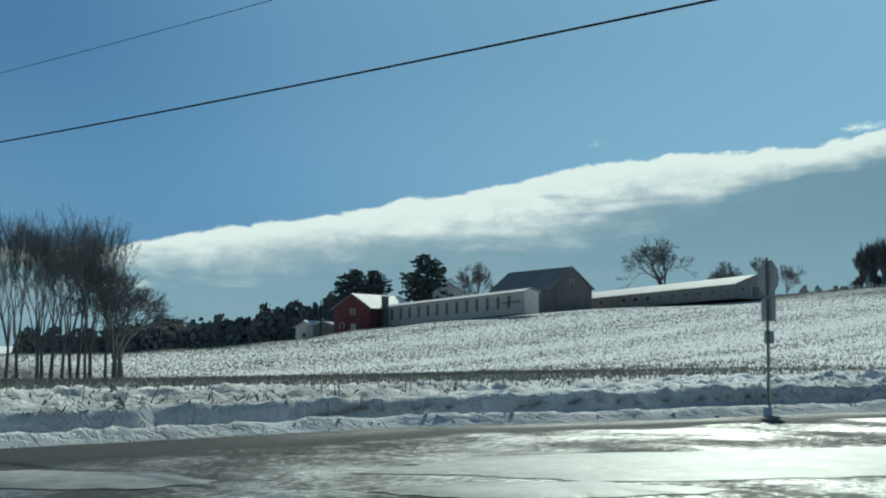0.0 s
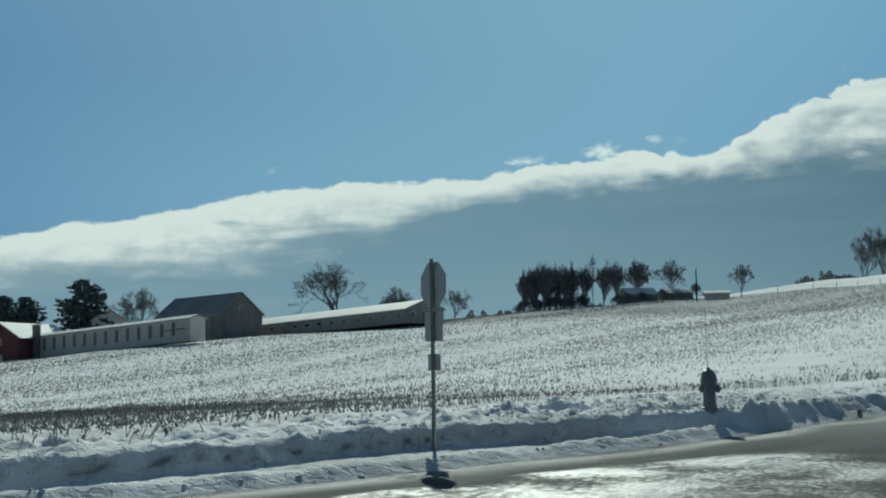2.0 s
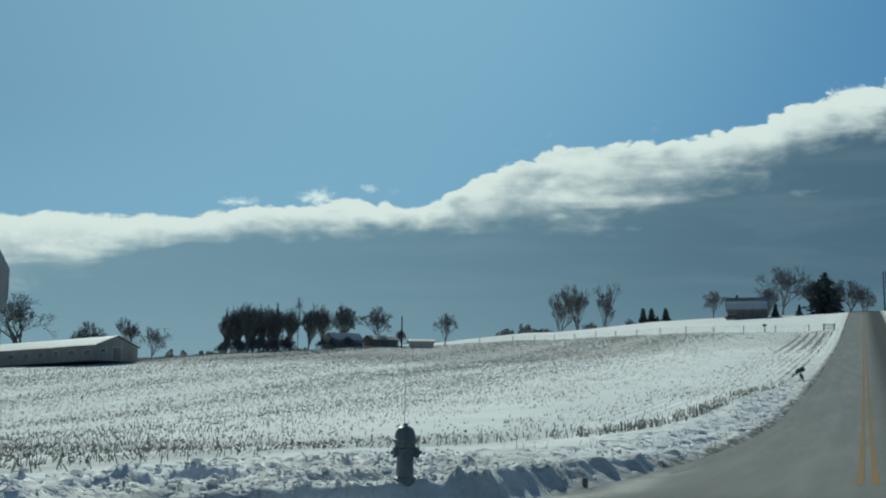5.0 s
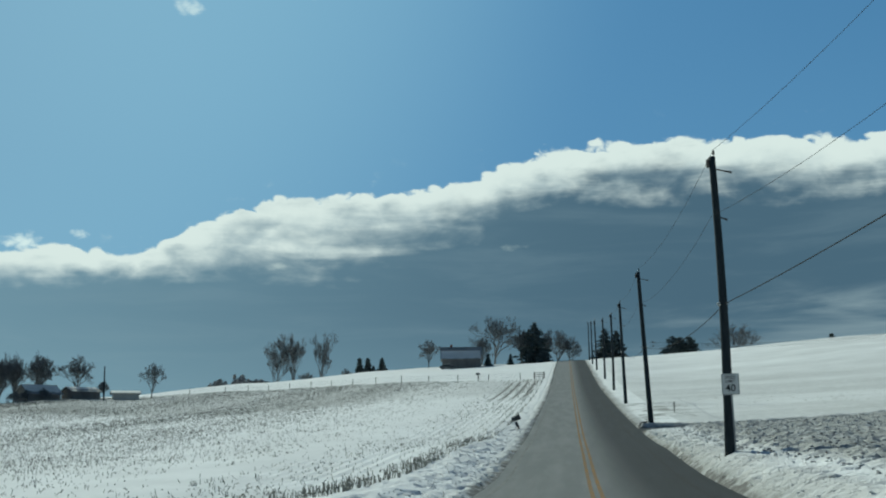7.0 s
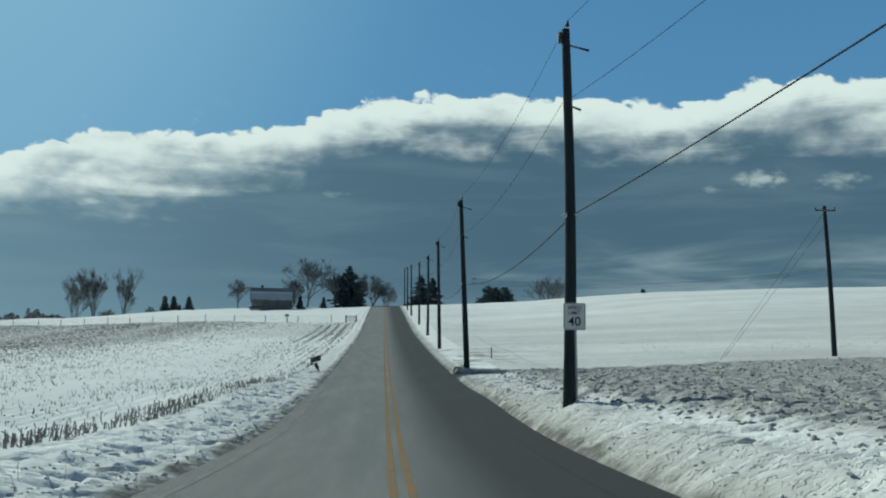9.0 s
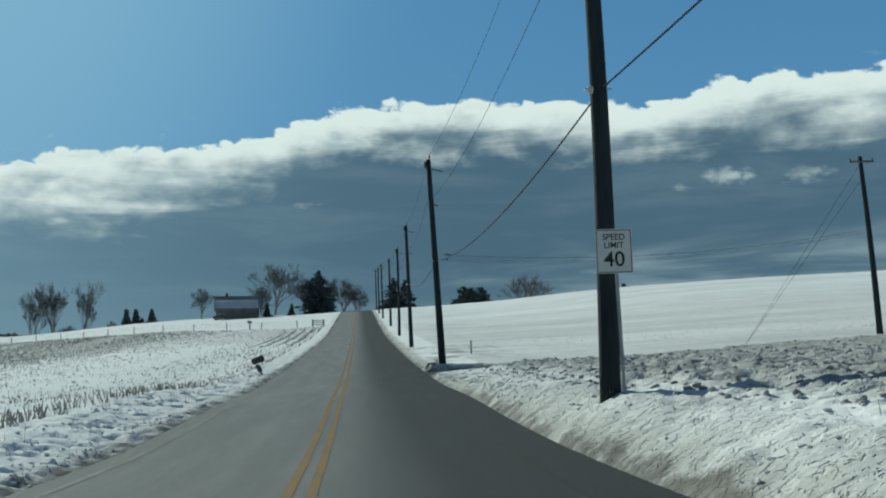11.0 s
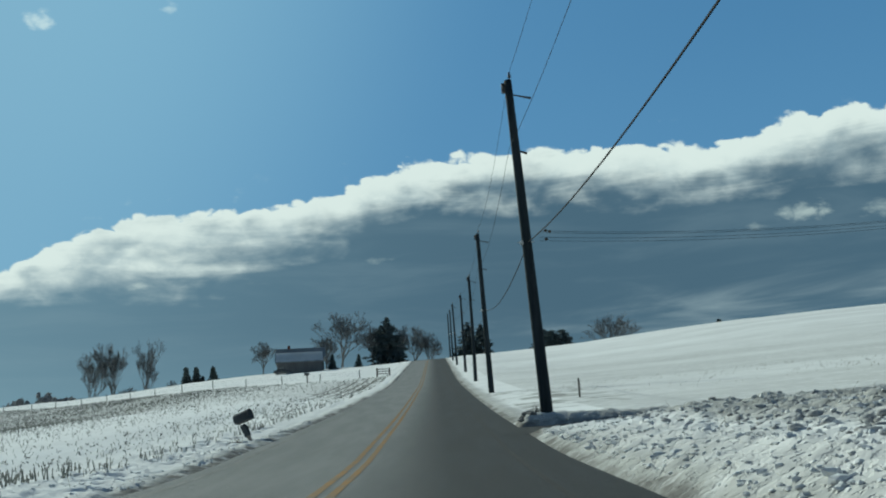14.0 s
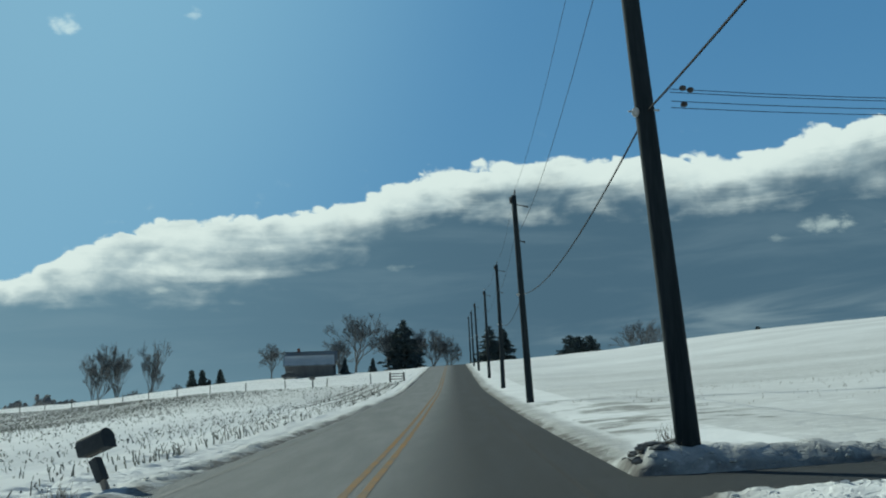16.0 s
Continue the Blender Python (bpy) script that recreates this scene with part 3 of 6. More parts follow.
def grime(x, y):
    """How thin and dirty the snow lies: most on the road's verge, some in the stubble."""
    out = beside(x, y)
    edge = np.exp(-(np.maximum(out - 0.3 * np.maximum(field_noise(x, y, 0.7, 43, 2), 0), 0) / np.where(x > 0, 0.5, 0.6)) ** 1.6) * (0.95 + 0.35 * field_noise(x, y, 1.1, 41, 2)) * (1 - 0.65 * (x < 0) * (1 - step(y, 30, 42)))
    rows_in = field_edge(y) - x
    clear = np.exp(-((rows_in - 5.5) / 1.6) ** 2) * (y < 45)
    stubble = (1 - 0.95 * step(y, 44, 62) * (1 - step(y, 185, 215))) * (x < 0) * (y < field_top(x)) * step(rows_in, -0.5, 1.0) * (1 - 0.85 * clear) * (0.34 * (1 + 0.4 * (1 - step(y, 40, 55))) * (1 - 0.75 * step(y, 45, 70) * (1 - step(rows_in, 14, 40))) + 0.18 * field_noise(x, y * 0.15, 12, 51, 3) + 0.36 * step(rows_in - 0.7 * np.maximum(y - 32, 0), -2, 16) + 0.2 * step(rows_in - 0.3 * np.maximum(y - 50, 0), 10, 50) + 0.25 * step(y, 150, 220))
    worked = 0.66 * (x > 6) * step(x - worked_edge(y), -1, 1.5) * step(y, 40, 50) * (1 - step(y, 103, 104.2))
    verge_rows = 0.8 * (x > 5.5) * (1 - step(x, 10, 13)) * step(y, 116, 120) * (1 - step(y, 146, 156)) * step(field_noise(x, y, 1.2, 65, 2), -0.1, 0.3)
    band = np.clip(0.36 + 0.3 * field_noise(x * 0.3, y, 10, 61, 4) - 0.25 * step(y, 190, 260), 0, 1) * (x > 8) * step(y, 108, 112) * (1 - step(y, 300, 400))
    soil = 1.0 * (x < 0) * step(y, 9, 12) * (1 - step(y, 23, 26)) * np.exp(-((ground_z(x, y) - land(x, y) - 0.20 - 0.05 * field_noise(x, y, 1.3, 97, 2)) / 0.11) ** 2) * step(out, 0.9, 1.3) * step(field_noise(x, y, 3.0, 99, 2), -0.6, -0.1)
    rows = 1.0 * (x < 0) * step(y, 165, 190) * (1 - step(y, 250, 253)) * step(np.sin(out / 1.5 * 2 * math.pi), 0.35, 0.8) * step(out, 2, 3) * (1 - step(out, 8, 9.5))
    return np.clip(np.maximum.reduce([edge, stubble, worked, band, rows, soil, verge_rows]), 0, 1)


def tread(x, y):
    """Where the snow is trodden and broken, and greyed for dirt and shade: along the verges and on the ploughed strip.
    """
    out = beside(x, y)
    worked = (x > 6) * step(x - worked_edge(y), -1, 1.5) * step(y, 40, 55) * (1 - step(y, 103, 104.2))
    verge = 1 - step(out + 1.0 * field_noise(x, y, 5, 83, 2), np.where(x > 0, 0.8, 2.0), np.where(x > 0, 3.5, 5.5))
    verge = verge * np.where(x > 0, 1 - 0.8 * step(y, 108.5, 111) * step(out, 0.6, 1.4), 0.22 + 0.6 * (1 - step(y, 32, 42)))
    return np.clip(0.08 + np.maximum(verge * (0.6 + 0.5 * field_noise(x, y, 3, 85, 2)), worked), 0, 1)


sheet("ground", axis(-2600, -13, 14, 2600, 0.11, 1.036), axis(-900, 4, 122, 3400, 0.135, 1.06),
      lambda x, y: ground_z(x, y, True), SNOW, "snow-covered farmland sloping up to a crest", "ground", [("grime", grime), ("tread", tread)])


def strip(name, lo, hi, ys, lift, mat, label, category, cols=2, wetness=None):
    """A paved strip between two edge functions."""
    t = np.linspace(0, 1, cols)
    a, b = lo(ys), hi(ys)
    x = a[:, None] + (b - a)[:, None] * t[None]
    y = np.repeat(ys[:, None], cols, 1)
    z = land(x, y) + lift
    me = bpy.data.meshes.new(name)
    i = (np.arange(len(ys) - 1)[:, None] * cols + np.arange(cols - 1)[None]).ravel()
    me.from_pydata(np.stack([x, y, z], -1).reshape(-1, 3).tolist(), [], np.stack([i, i + 1, i + cols + 1, i + cols], 1).tolist())
    layer = me.attributes.new("wet", "FLOAT", "POINT")
    layer.data.foreach_set("value", (wetness(x, y) if wetness else 0 * x).ravel().astype(np.float32))
    layer = me.attributes.new("icy", "FLOAT", "POINT")
    layer.data.foreach_set("value", (iciness(x, y) if wetness else 0 * x).ravel().astype(np.float32))
    me.shade_smooth()
    me.materials.append(mat)
    return tagged(new(name, me), label, category, kind="structure")


def iciness(x, y):
    """Thin melting ice along the left edge of the junction's mouth."""
    into = x - left_edge(y) + 0.5 * field_noise(x, y, 2.5, 45, 2)
    return np.clip(step(into, 0.0, 0.3) * (1 - step(into, 0.35, 0.9)) * step(y, 8, 12) * (1 - step(y, 34, 44)), 0, 1)


def wetness(x, y):
    mouth = (1 - step(y, 22, 36)) * (0.9 + 0.1 * step(x - left_edge(y) + 0.5 * field_noise(x, y * 2, 3.0, 57, 2), 1.3, 1.9))
    # wet right side, darkened lane-wide so the left reads as sun-glinting
    lane_tone = 0.93 * step(x, -0.3, 2.2) * step(y, 20, 30)
    return np.clip(mouth * 1.0 + lane_tone, 0, 1)


road_y = np.concatenate([np.arange(-60, 130, 0.6), np.arange(130, 430, 3.0)])
strip("road", left_edge, right_edge, road_y, 0.0, ASPHALT, "wet two-lane asphalt road with worn yellow centre lines", "road", 60, wetness)


def painted(name, x, half, y0, label, mat):
    ys = road_y[road_y > y0]
    strip(name, lambda y: x - half + 0.004 * np.sin(y * 1.7), lambda y: x + half + 0.004 * np.sin(y * 1.3 + 1), ys, 0.006, mat, label, "road line")


painted("centre_line", -0.15, 0.07, 36, "worn yellow road line on asphalt", YELLOW)
painted("centre_line", 0.15, 0.07, 36, "worn yellow road line on asphalt", YELLOW)
ys_edge = road_y[road_y > 38]
strip("edge_line", lambda y: left_edge(y) + 0.42, lambda y: left_edge(y) + 0.54, ys_edge, 0.006, EDGE_WHITE, "faded white road edge line", "road line")
strip("edge_line", lambda y: right_edge(y) - 1.07, lambda y: right_edge(y) - 0.97, road_y[road_y > 40], 0.006, EDGE_FADED, "faded white road edge line", "road line")


def driveway():
    xs = np.arange(3.6, 62, 0.8)
    me = bpy.data.meshes.new("driveway")
    co, fa = [], []
    for x in xs:
        for t in np.linspace(0, 1, 7):
            y = DRIVE[0] + (DRIVE[1] - DRIVE[0]) * t - 0.02 * (x - 4)
            co.append((x, y, float(land(x, y)) + 0.012))
    for i in range(len(xs) - 1):
        for j in range(6):
            a = i * 7 + j
            fa.append((a, a + 7, a + 8, a + 1))
    me.from_pydata(co, [], fa)
    layer = me.attributes.new("wet", "FLOAT", "POINT")
    layer.data.foreach_set("value", np.full(len(co), 0.9, np.float32))
    me.shade_smooth()
    me.materials.append(ASPHALT)
    tagged(new("driveway", me), "wet dark driveway cleared of snow", "driveway", kind="structure")


driveway()


def ice_patch(cx, cy, rx_, ry_, turn, seed, label):
    """A thin lens of packed snow on the pavement, with a ragged rim."""
    co, fa, n, rings = [], [], 180, 7
    for k in range(rings):
        q = k / (rings - 1)
        for j in range(n):
            a = 2 * math.pi * j / n
            rag = 1 + 0.34 * float(field_noise(math.cos(a) * 2 + seed, math.sin(a) * 2, 0.8, seed, 6))
            dx, dy = rx_ * q * rag * math.cos(a), ry_ * q * rag * math.sin(a)
            x = cx + dx * math.cos(turn) - dy * math.sin(turn)
            y = cy + dx * math.sin(turn) + dy * math.cos(turn)
            lump = 0.012 * float(field_noise(x, y, 0.5, seed + 7, 3))
            co.append((x, y, float(land(x, y)) + 0.008 + (0.03 + lump) * (1 - q ** 4)))
    for k in range(rings - 1):
        for j in range(n):
            a, b = k * n + j, k * n + (j + 1) % n
            fa.append((a, a + n, b + n, b))
    me = bpy.data.meshes.new("ice_patch")
    me.from_pydata(co, [], fa)
    me.shade_smooth()
    me.materials.append(ICE)
    tagged(new("ice_patch", me), label, "ice patch", "ice on the junction", "structure")


ice_patch(-5.6, 4.6, 1.9, 0.75, 0.7, 3, "packed greyish snow left on wet asphalt")
ice_patch(-1.4, 12.2, 4.6, 1.5, 1.05, 5, "packed greyish snow left on wet asphalt")
ice_patch(-1.6, 8.0, 1.5, 0.6, 0.9, 9, "packed greyish snow left on wet asphalt")


# ---- many small pieces gathered into one mesh ----
class Soup:
    def __init__(self):
        self.v, self.f = [], []

    def tube(self, pts, radii, sides=5, cap=False):
        base = len(self.v)
        pts = [Vector(p) for p in pts]
        side = (pts[1] - pts[0]).normalized().orthogonal().normalized()
        for i, p in enumerate(pts):
            d = (pts[min(i + 1, len(pts) - 1)] - pts[max(i - 1, 0)]).normalized()
            side = (side - d * side.dot(d)).normalized()
            up = d.cross(side)
            for j in range(sides):
                a = 2 * math.pi * j / sides
                self.v.append(tuple(p + (side * math.cos(a) + up * math.sin(a)) * radii[i]))
        for i in range(len(pts) - 1):
            for j in range(sides):
                a, b = base + i * sides + j, base + i * sides + (j + 1) % sides
                self.f.append((a, b, b + sides, a + sides))
        if cap:
            self.f.append(tuple(base + (len(pts) - 1) * sides + j for j in range(sides)))

    def quad(self, c, u, w):
        n = len(self.v)
        self.v += [tuple(c - u - w), tuple(c + u - w), tuple(c + u + w), tuple(c - u + w)]
        self.f.append((n, n + 1, n + 2, n + 3))

    def lump(self, c, sx, sy, sz, rng, rough=0.25):
        """A small uneven stone shape of twenty triangles."""
        n, t = len(self.v), 1.618
        for p in ((-1, t, 0), (1, t, 0), (-1, -t, 0), (1, -t, 0), (0, -1, t), (0, 1, t), (0, -1, -t), (0, 1, -t), (t, 0, -1), (t, 0, 1), (-t, 0, -1), (-t, 0, 1)):
            s = 0.526 * (1 + rng.uniform(-rough, rough))
            self.v.append((c[0] + p[0] * s * sx, c[1] + p[1] * s * sy, c[2] + p[2] * s * sz))
        for a, b, d in ((0, 11, 5), (0, 5, 1), (0, 1, 7), (0, 7, 10), (0, 10, 11), (1, 5, 9), (5, 11, 4), (11, 10, 2), (10, 7, 6), (7, 1, 8),
                        (3, 9, 4), (3, 4, 2), (3, 2, 6), (3, 6, 8), (3, 8, 9), (4, 9, 5), (2, 4, 11), (6, 2, 10), (8, 6, 7), (9, 8, 1)):
            self.f.append((n + a, n + b, n + d))

    def mesh(self, name, mat, smooth=False):
        me = bpy.data.meshes.new(name)
        me.from_pydata(self.v, [], self.f)
        if smooth:
            me.shade_smooth()
        me.materials.append(mat)
        return me

    def part(self, name, mat, parent=None, label="", smooth=False, category="", kind="", group=""):
        ob = new(name, self.mesh(name, mat, smooth))
        ob.parent = parent
        return tagged(ob, label, category, group, kind)


# ---- trees ----
def bend(rng, d, amount):
    return (d + Vector((rng.gauss(0, amount), rng.gauss(0, amount), rng.gauss(0, amount)))).normalized()


def fork(wood, twigs, rng, p, d, length, r, level, spec):
    """A limb that forks again and again, with short side shoots on its finer parts."""
    n = 4 if level == 0 else 2
    pts, rad = [p], [r]
    for i in range(n):
        d = bend(rng, d, 0.05 if level == 0 else 0.12)
        d = (d + Vector((0, 0, spec["up"] * (level > 0)))).normalized()
        p = p + d * (length / n)
        pts.append(p)
        rad.append(max(r * (1 - 0.28 * (i + 1) / n), spec["least"]))
    (wood if level < spec["levels"] - 4 else twigs).tube(pts, rad, 8 if level == 0 else 5 if level < 3 else 3)
    if level >= spec["levels"]:
        return
    a0 = rng.uniform(0, 2 * math.pi)
    kids = spec["first"] if level == 0 else rng.choice((2, 2, 3))
    for k in range(kids):
        a = a0 + 2 * math.pi * k / kids + rng.uniform(-0.5, 0.5)
        lean = spec["spread"] * rng.uniform(0.5, 1.25) * (0.8 if level == 0 else 1.0)
        o = d.orthogonal().normalized()
        o = o * math.cos(a) + d.cross(o) * math.sin(a)
        size = length * (spec["limb"] if level == 0 else 0.8) * rng.uniform(0.75, 1.15)
        fork(wood, twigs, rng, p, (d * math.cos(lean) + o * math.sin(lean)).normalized(), size, rad[-1] * 0.74, level + 1, spec)
    if level >= 2:
        for k in range(2 if level < 4 else 3):
            t = rng.uniform(0.2, 0.9)
            i = min(int(t * n), n - 1)
            q = pts[i].lerp(pts[i + 1], t * n - i)
            out = Vector((rng.gauss(0, 1), rng.gauss(0, 1), rng.gauss(0.6, 0.6))).normalized()
            w = (d * 0.7 + out * 0.8).normalized()
            ln = length * rng.uniform(0.4, 0.8)
            twigs.tube([q, q + w * ln * 0.5, q + (w + Vector((0, 0, 0.25))) * ln], [spec["least"] * 1.3, spec["least"], spec["least"] * 0.6], 3)


def bare_tree(height, width, seed, spread=0.42, up=0.12, first=3, limb=0.75, trunk=0.022, levels=7, least=0.022, stems=1, bole=0.16):
    """Meshes of a leafless tree, limbs and fine twigs, brought to the given height and crown width."""
    rng = random.Random(seed)
    wood, twigs = Soup(), Soup()
    spec = dict(levels=levels, spread=spread, up=up, first=first, limb=limb, least=least)
    for k in range(stems):
        d = Vector((rng.gauss(0, 0.03 + 0.2 * (stems > 1)), rng.gauss(0, 0.03 + 0.2 * (stems > 1)), 1)).normalized()
        o = Vector((rng.uniform(-0.05, 0.05), rng.uniform(-0.05, 0.05), 0)) * (stems > 1)
        fork(wood, twigs, rng, o, d, height * bole, height * trunk, 0, spec)
    top = max(v[2] for v in twigs.v)
    reach = sorted(math.hypot(v[0], v[1]) for v in twigs.v)[int(len(twigs.v) * 0.97)]
    kz, kx = height / top, width / 2 / reach
    for soup in (wood, twigs):
        # the stem keeps its thickness: only what stands off the middle is drawn in or out
        soup.v = [(x * (1 + (kx - 1) * min(1.0, math.hypot(x, y) / 1.2)), y * (1 + (kx - 1) * min(1.0, math.hypot(x, y) / 1.2)), z * kz - (0.35 if z < 0.1 else 0)) for x, y, z in soup.v]
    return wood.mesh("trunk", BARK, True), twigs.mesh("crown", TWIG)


def conifer(height, width, seed, ragged=0.25, bare=0.06, round_top=False):
    """Meshes of an evergreen: trunk, and whorls of drooping needle sprays."""
    rng = random.Random(seed)
    wood, green = Soup(), Soup()
    wood.tube([(0, 0, -0.3), (0, 0, height * 0.5), (0, 0, height * 0.97)], [height * 0.02, height * 0.012, 0.02], 7)
    rows = int(14 + height * 1.3)
    for i in range(rows):
        q = i / (rows - 1)
        z = height * (bare + (0.98 - bare) * q)
        reach = width / 2 * ((1 - q) ** 0.8 + 0.05 if not round_top else math.sin(math.pi * min(0.98, 0.16 + 0.8 * q)) ** 0.7)
        for j in range(max(4, int(11 * (1 - q * 0.5)))):
            a = rng.uniform(0, 2 * math.pi)
            ln = reach * rng.uniform(1 - ragged * 1.6, 1 + ragged)
            way = Vector((math.cos(a), math.sin(a), 0.12 - 0.35 * (1 - q)))
            wood.tube([Vector((0, 0, z)), Vector((0, 0, z)) + way * ln * 0.8], [0.03, 0.012], 3)
            for s in range(max(3, int(ln * 8))):
                t = rng.uniform(0.25, 1.0)
                c = Vector((0, 0, z)) + way * ln * t + Vector((rng.gauss(0, 0.14), rng.gauss(0, 0.14), rng.gauss(0, 0.12)))
                size = rng.uniform(0.10, 0.24)
                u = Vector((rng.gauss(0, 1), rng.gauss(0, 1), rng.gauss(0, 0.5))).normalized() * size * 1.7
                w = u.orthogonal().normalized() * size * 0.8
                green.quad(c, u, w)
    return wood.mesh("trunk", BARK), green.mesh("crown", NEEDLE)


def plant(meshes, name, x, y, scale, turn, label, category="tree", group="", wide=1.0, sink=0.0):
    t = new(name)
    t.empty_display_size = 0.3
    t.matrix_world = Matrix.Translation((x, y, gz(x, y) - sink)) @ pose(0, 0, 0, 0, 0, turn) @ Matrix.Diagonal((scale * wide, scale * wide, scale, 1))
    for me in meshes:
        ob = new(me.name.split(".")[0], me)
        ob.parent = t
    return tagged(t, label, category, group)


TALL = [bare_tree(15.5, 7.4, q, 0.32, 0.13, 4, 1.0, 0.0125, 7, 0.011, bole=0.20) for q in (11, 12, 13)]
WIDE = [bare_tree(12.5, 14, q, 0.52, 0.03, 4, 1.25, 0.026, 7, 0.018, bole=0.12) for q in (21, 22)]
FAN = [bare_tree(15, 8, q, 0.33, 0.11, 6, 1.5, 0.018, 7, 0.022, bole=0.11) for q in (31, 32, 33)]
BUSHY = [bare_tree(11.5, 8, q, 0.50, 0.02, 5, 1.6, 0.016, 6, 0.017, 3, bole=0.05) for q in (41, 42)]
ROUND = [bare_tree(9.6, 8.4, q, 0.52, 0.03, 5, 1.3, 0.022, 7, 0.018, bole=0.12) for q in (51, 52)]
SCRUB = [bare_tree(12.8, 6.4, q, 0.34, 0.07, 5, 1.7, 0.012, 6, 0.016, 5, bole=0.04) for q in (91, 92)]
BRUSH = [bare_tree(6.0, 6.0, q, 0.62, 0.0, 5, 1.6, 0.012, 5, 0.019, 5, bole=0.05) for q in (95, 96)]
SPRUCE = [conifer(11, 7.6, s, 0.25) for s in (61, 62)]
SHRUB = [conifer(4.6, 3.0, s, 0.25, 0.0) for s in (71, 72)]
PINE = [conifer(13, 9.0, s, 0.35, 0.22, True) for s in (81, 82)]

rng = random.Random(5)
# the grove at the field's low corner
for i, (px, dist) in enumerate(((12, 112), (21, 118), (36, 116), (57, 110), (71, 118), (83, 114), (98, 120), (107, 115), (133, 118), (-22, 114), (-40, 120))):
    a = radians(49.7 + (784 - px) * 0.0255)
    x, y = 5.7 - math.sin(a) * dist, 0.3 + math.cos(a) * dist
    plant(TALL[i % 3], "bare_tree", x, y, rng.uniform(0.96, 1.1), rng.uniform(0, 360), "tall slender leafless tree in the snowy grove", group="grove at the field corner")
for px, dist, s in ((150, 116, 0.95), (161, 121, 0.90)):
    a = radians(49.7 + (784 - px) * 0.0255)
    plant(WIDE[0], "bare_tree", 5.7 - math.sin(a) * dist, 0.3 + math.cos(a) * dist, s, px * 3.0, "spreading leafless tree at the grove's edge", group="grove at the field corner")

# round the farm
plant(PINE[0], "pine_tree", -238.7, 174, 1.2, 20, "dark evergreen behind the red barn", group="farm evergreens")
plant(PINE[1], "pine_tree", -240.5, 182, 1.18, 120, "dark evergreen behind the red barn", group="farm evergreens", wide=0.9)
plant(PINE[0], "pine_tree", -227.5, 188.6, 1.36, 200, "dark broad evergreen behind the long white shed", group="farm evergreens", wide=0.95)
plant(ROUND[0], "bare_tree", -227, 205, 1.6, 10, "leafless tree behind the farm buildings")
plant(WIDE[1], "bare_tree", -191, 240, 1.45, 60, "large leafless tree behind the low poultry shed", wide=1.15)
plant(ROUND[1], "bare_tree", -191, 265, 1.2, 90, "leafless tree behind the low poultry shed")
plant(BUSHY[0], "bare_tree", -186, 259, 0.7, 30, "leafless scrub tree behind the low poultry shed")
plant(FAN[1], "bare_tree", -185, 276, 0.85, 140, "leafless tree behind the low poultry shed")
plant(ROUND[0], "bare_tree", -183, 283, 1.05, 250, "leafless tree beyond the poultry shed")
# the thicket on the skyline
for i, (x, y) in enumerate(((-150, 266), (-150, 271), (-147.5, 268.5), (-147, 274), (-145, 271), (-144, 266.5), (-143, 275), (-141.5, 270.5), (-139.5, 274), (-138.5, 278))):
    plant(SCRUB[i % 2], "bare_tree", x, y, 0.94 + 0.05 * (i % 3), i * 67, "leafless tree in a dense thicket", group="thicket on the skyline")
for i in range(10):
    x, y = -150.5 + 1.7 * i, 265.0 + 0.95 * i - 1.2 * (i % 2)
    plant(BRUSH[i % 2], "bare_bush", x, y, 0.55 + 0.12 * (i % 3), i * 50, "leafless bush in the thicket's undergrowth", "shrub", "bushes at the thicket")
plant(TALL[1], "bare_tree", -135, 276, 0.92, 40, "tall leafless tree beside the thicket", wide=0.7)
plant(SCRUB[0], "bare_tree", -133.4, 279, 0.98, 77, "leafless tree shading a low farmhouse", wide=0.85)
plant(SCRUB[1], "bare_tree", -131.2, 282.5, 0.95, 190, "leafless tree shading a low farmhouse", wide=0.85)
for i, (x, y) in enumerate(((-128.5, 276.5), (-126.2, 278.5), (-122.8, 280.5))):
    plant(BRUSH[i % 2], "bare_bush", x, y, 0.5, i * 70, "leafless bush before a low farmhouse", "shrub", "bushes by the farmhouse")
plant(BUSHY[0], "bare_tree", -128, 287, 1.05, 190, "leafless tree shading a low farmhouse")
plant(ROUND[1], "bare_tree", -120.4, 293.5, 1.12, 210, "leafless round-crowned tree on the skyline")
plant(ROUND[0], "bare_tree", -100.8, 291, 0.92, 300, "small round leafless tree by the fence", wide=0.85)
plant(BUSHY[0], "bare_tree", -113, 292, 0.4, 10, "low leafless scrub on the skyline", "shrub")
# three trees beyond the pasture
plant(FAN[0], "bare_tree", -114.9, 465, 1.42, 15, "leafless fan-shaped tree beyond the pasture fence", group="three trees on the skyline", wide=1.1)
plant(FAN[1], "bare_tree", -107.6, 466, 1.70, 100, "leafless fan-shaped tree beyond the pasture fence", group="three trees on the skyline", wide=1.0)
plant(FAN[2], "bare_tree", -97.0, 464, 1.66, 200, "leafless fan-shaped tree beyond the pasture fence", group="three trees on the skyline", wide=0.85)
plant(BUSHY[1], "bare_tree", -103, 468, 0.85, 0, "low leafless scrub under the three trees", "shrub")
plant(ROUND[1], "bare_tree", -82, 440, 0.6, 40, "small round leafless bush on the crest", "shrub")
for x, y, s, m in ((-73.4, 422, 1.35, 0), (-70.8, 424, 1.42, 1), (-66.5, 428.5, 1.46, 0), (-68.8, 424, 0.8, 1)):
    plant(SHRUB[m], "spruce_bush", x, y, s, x * 7, "small dark spruce on the snowy crest", "shrub", "spruces on the crest")
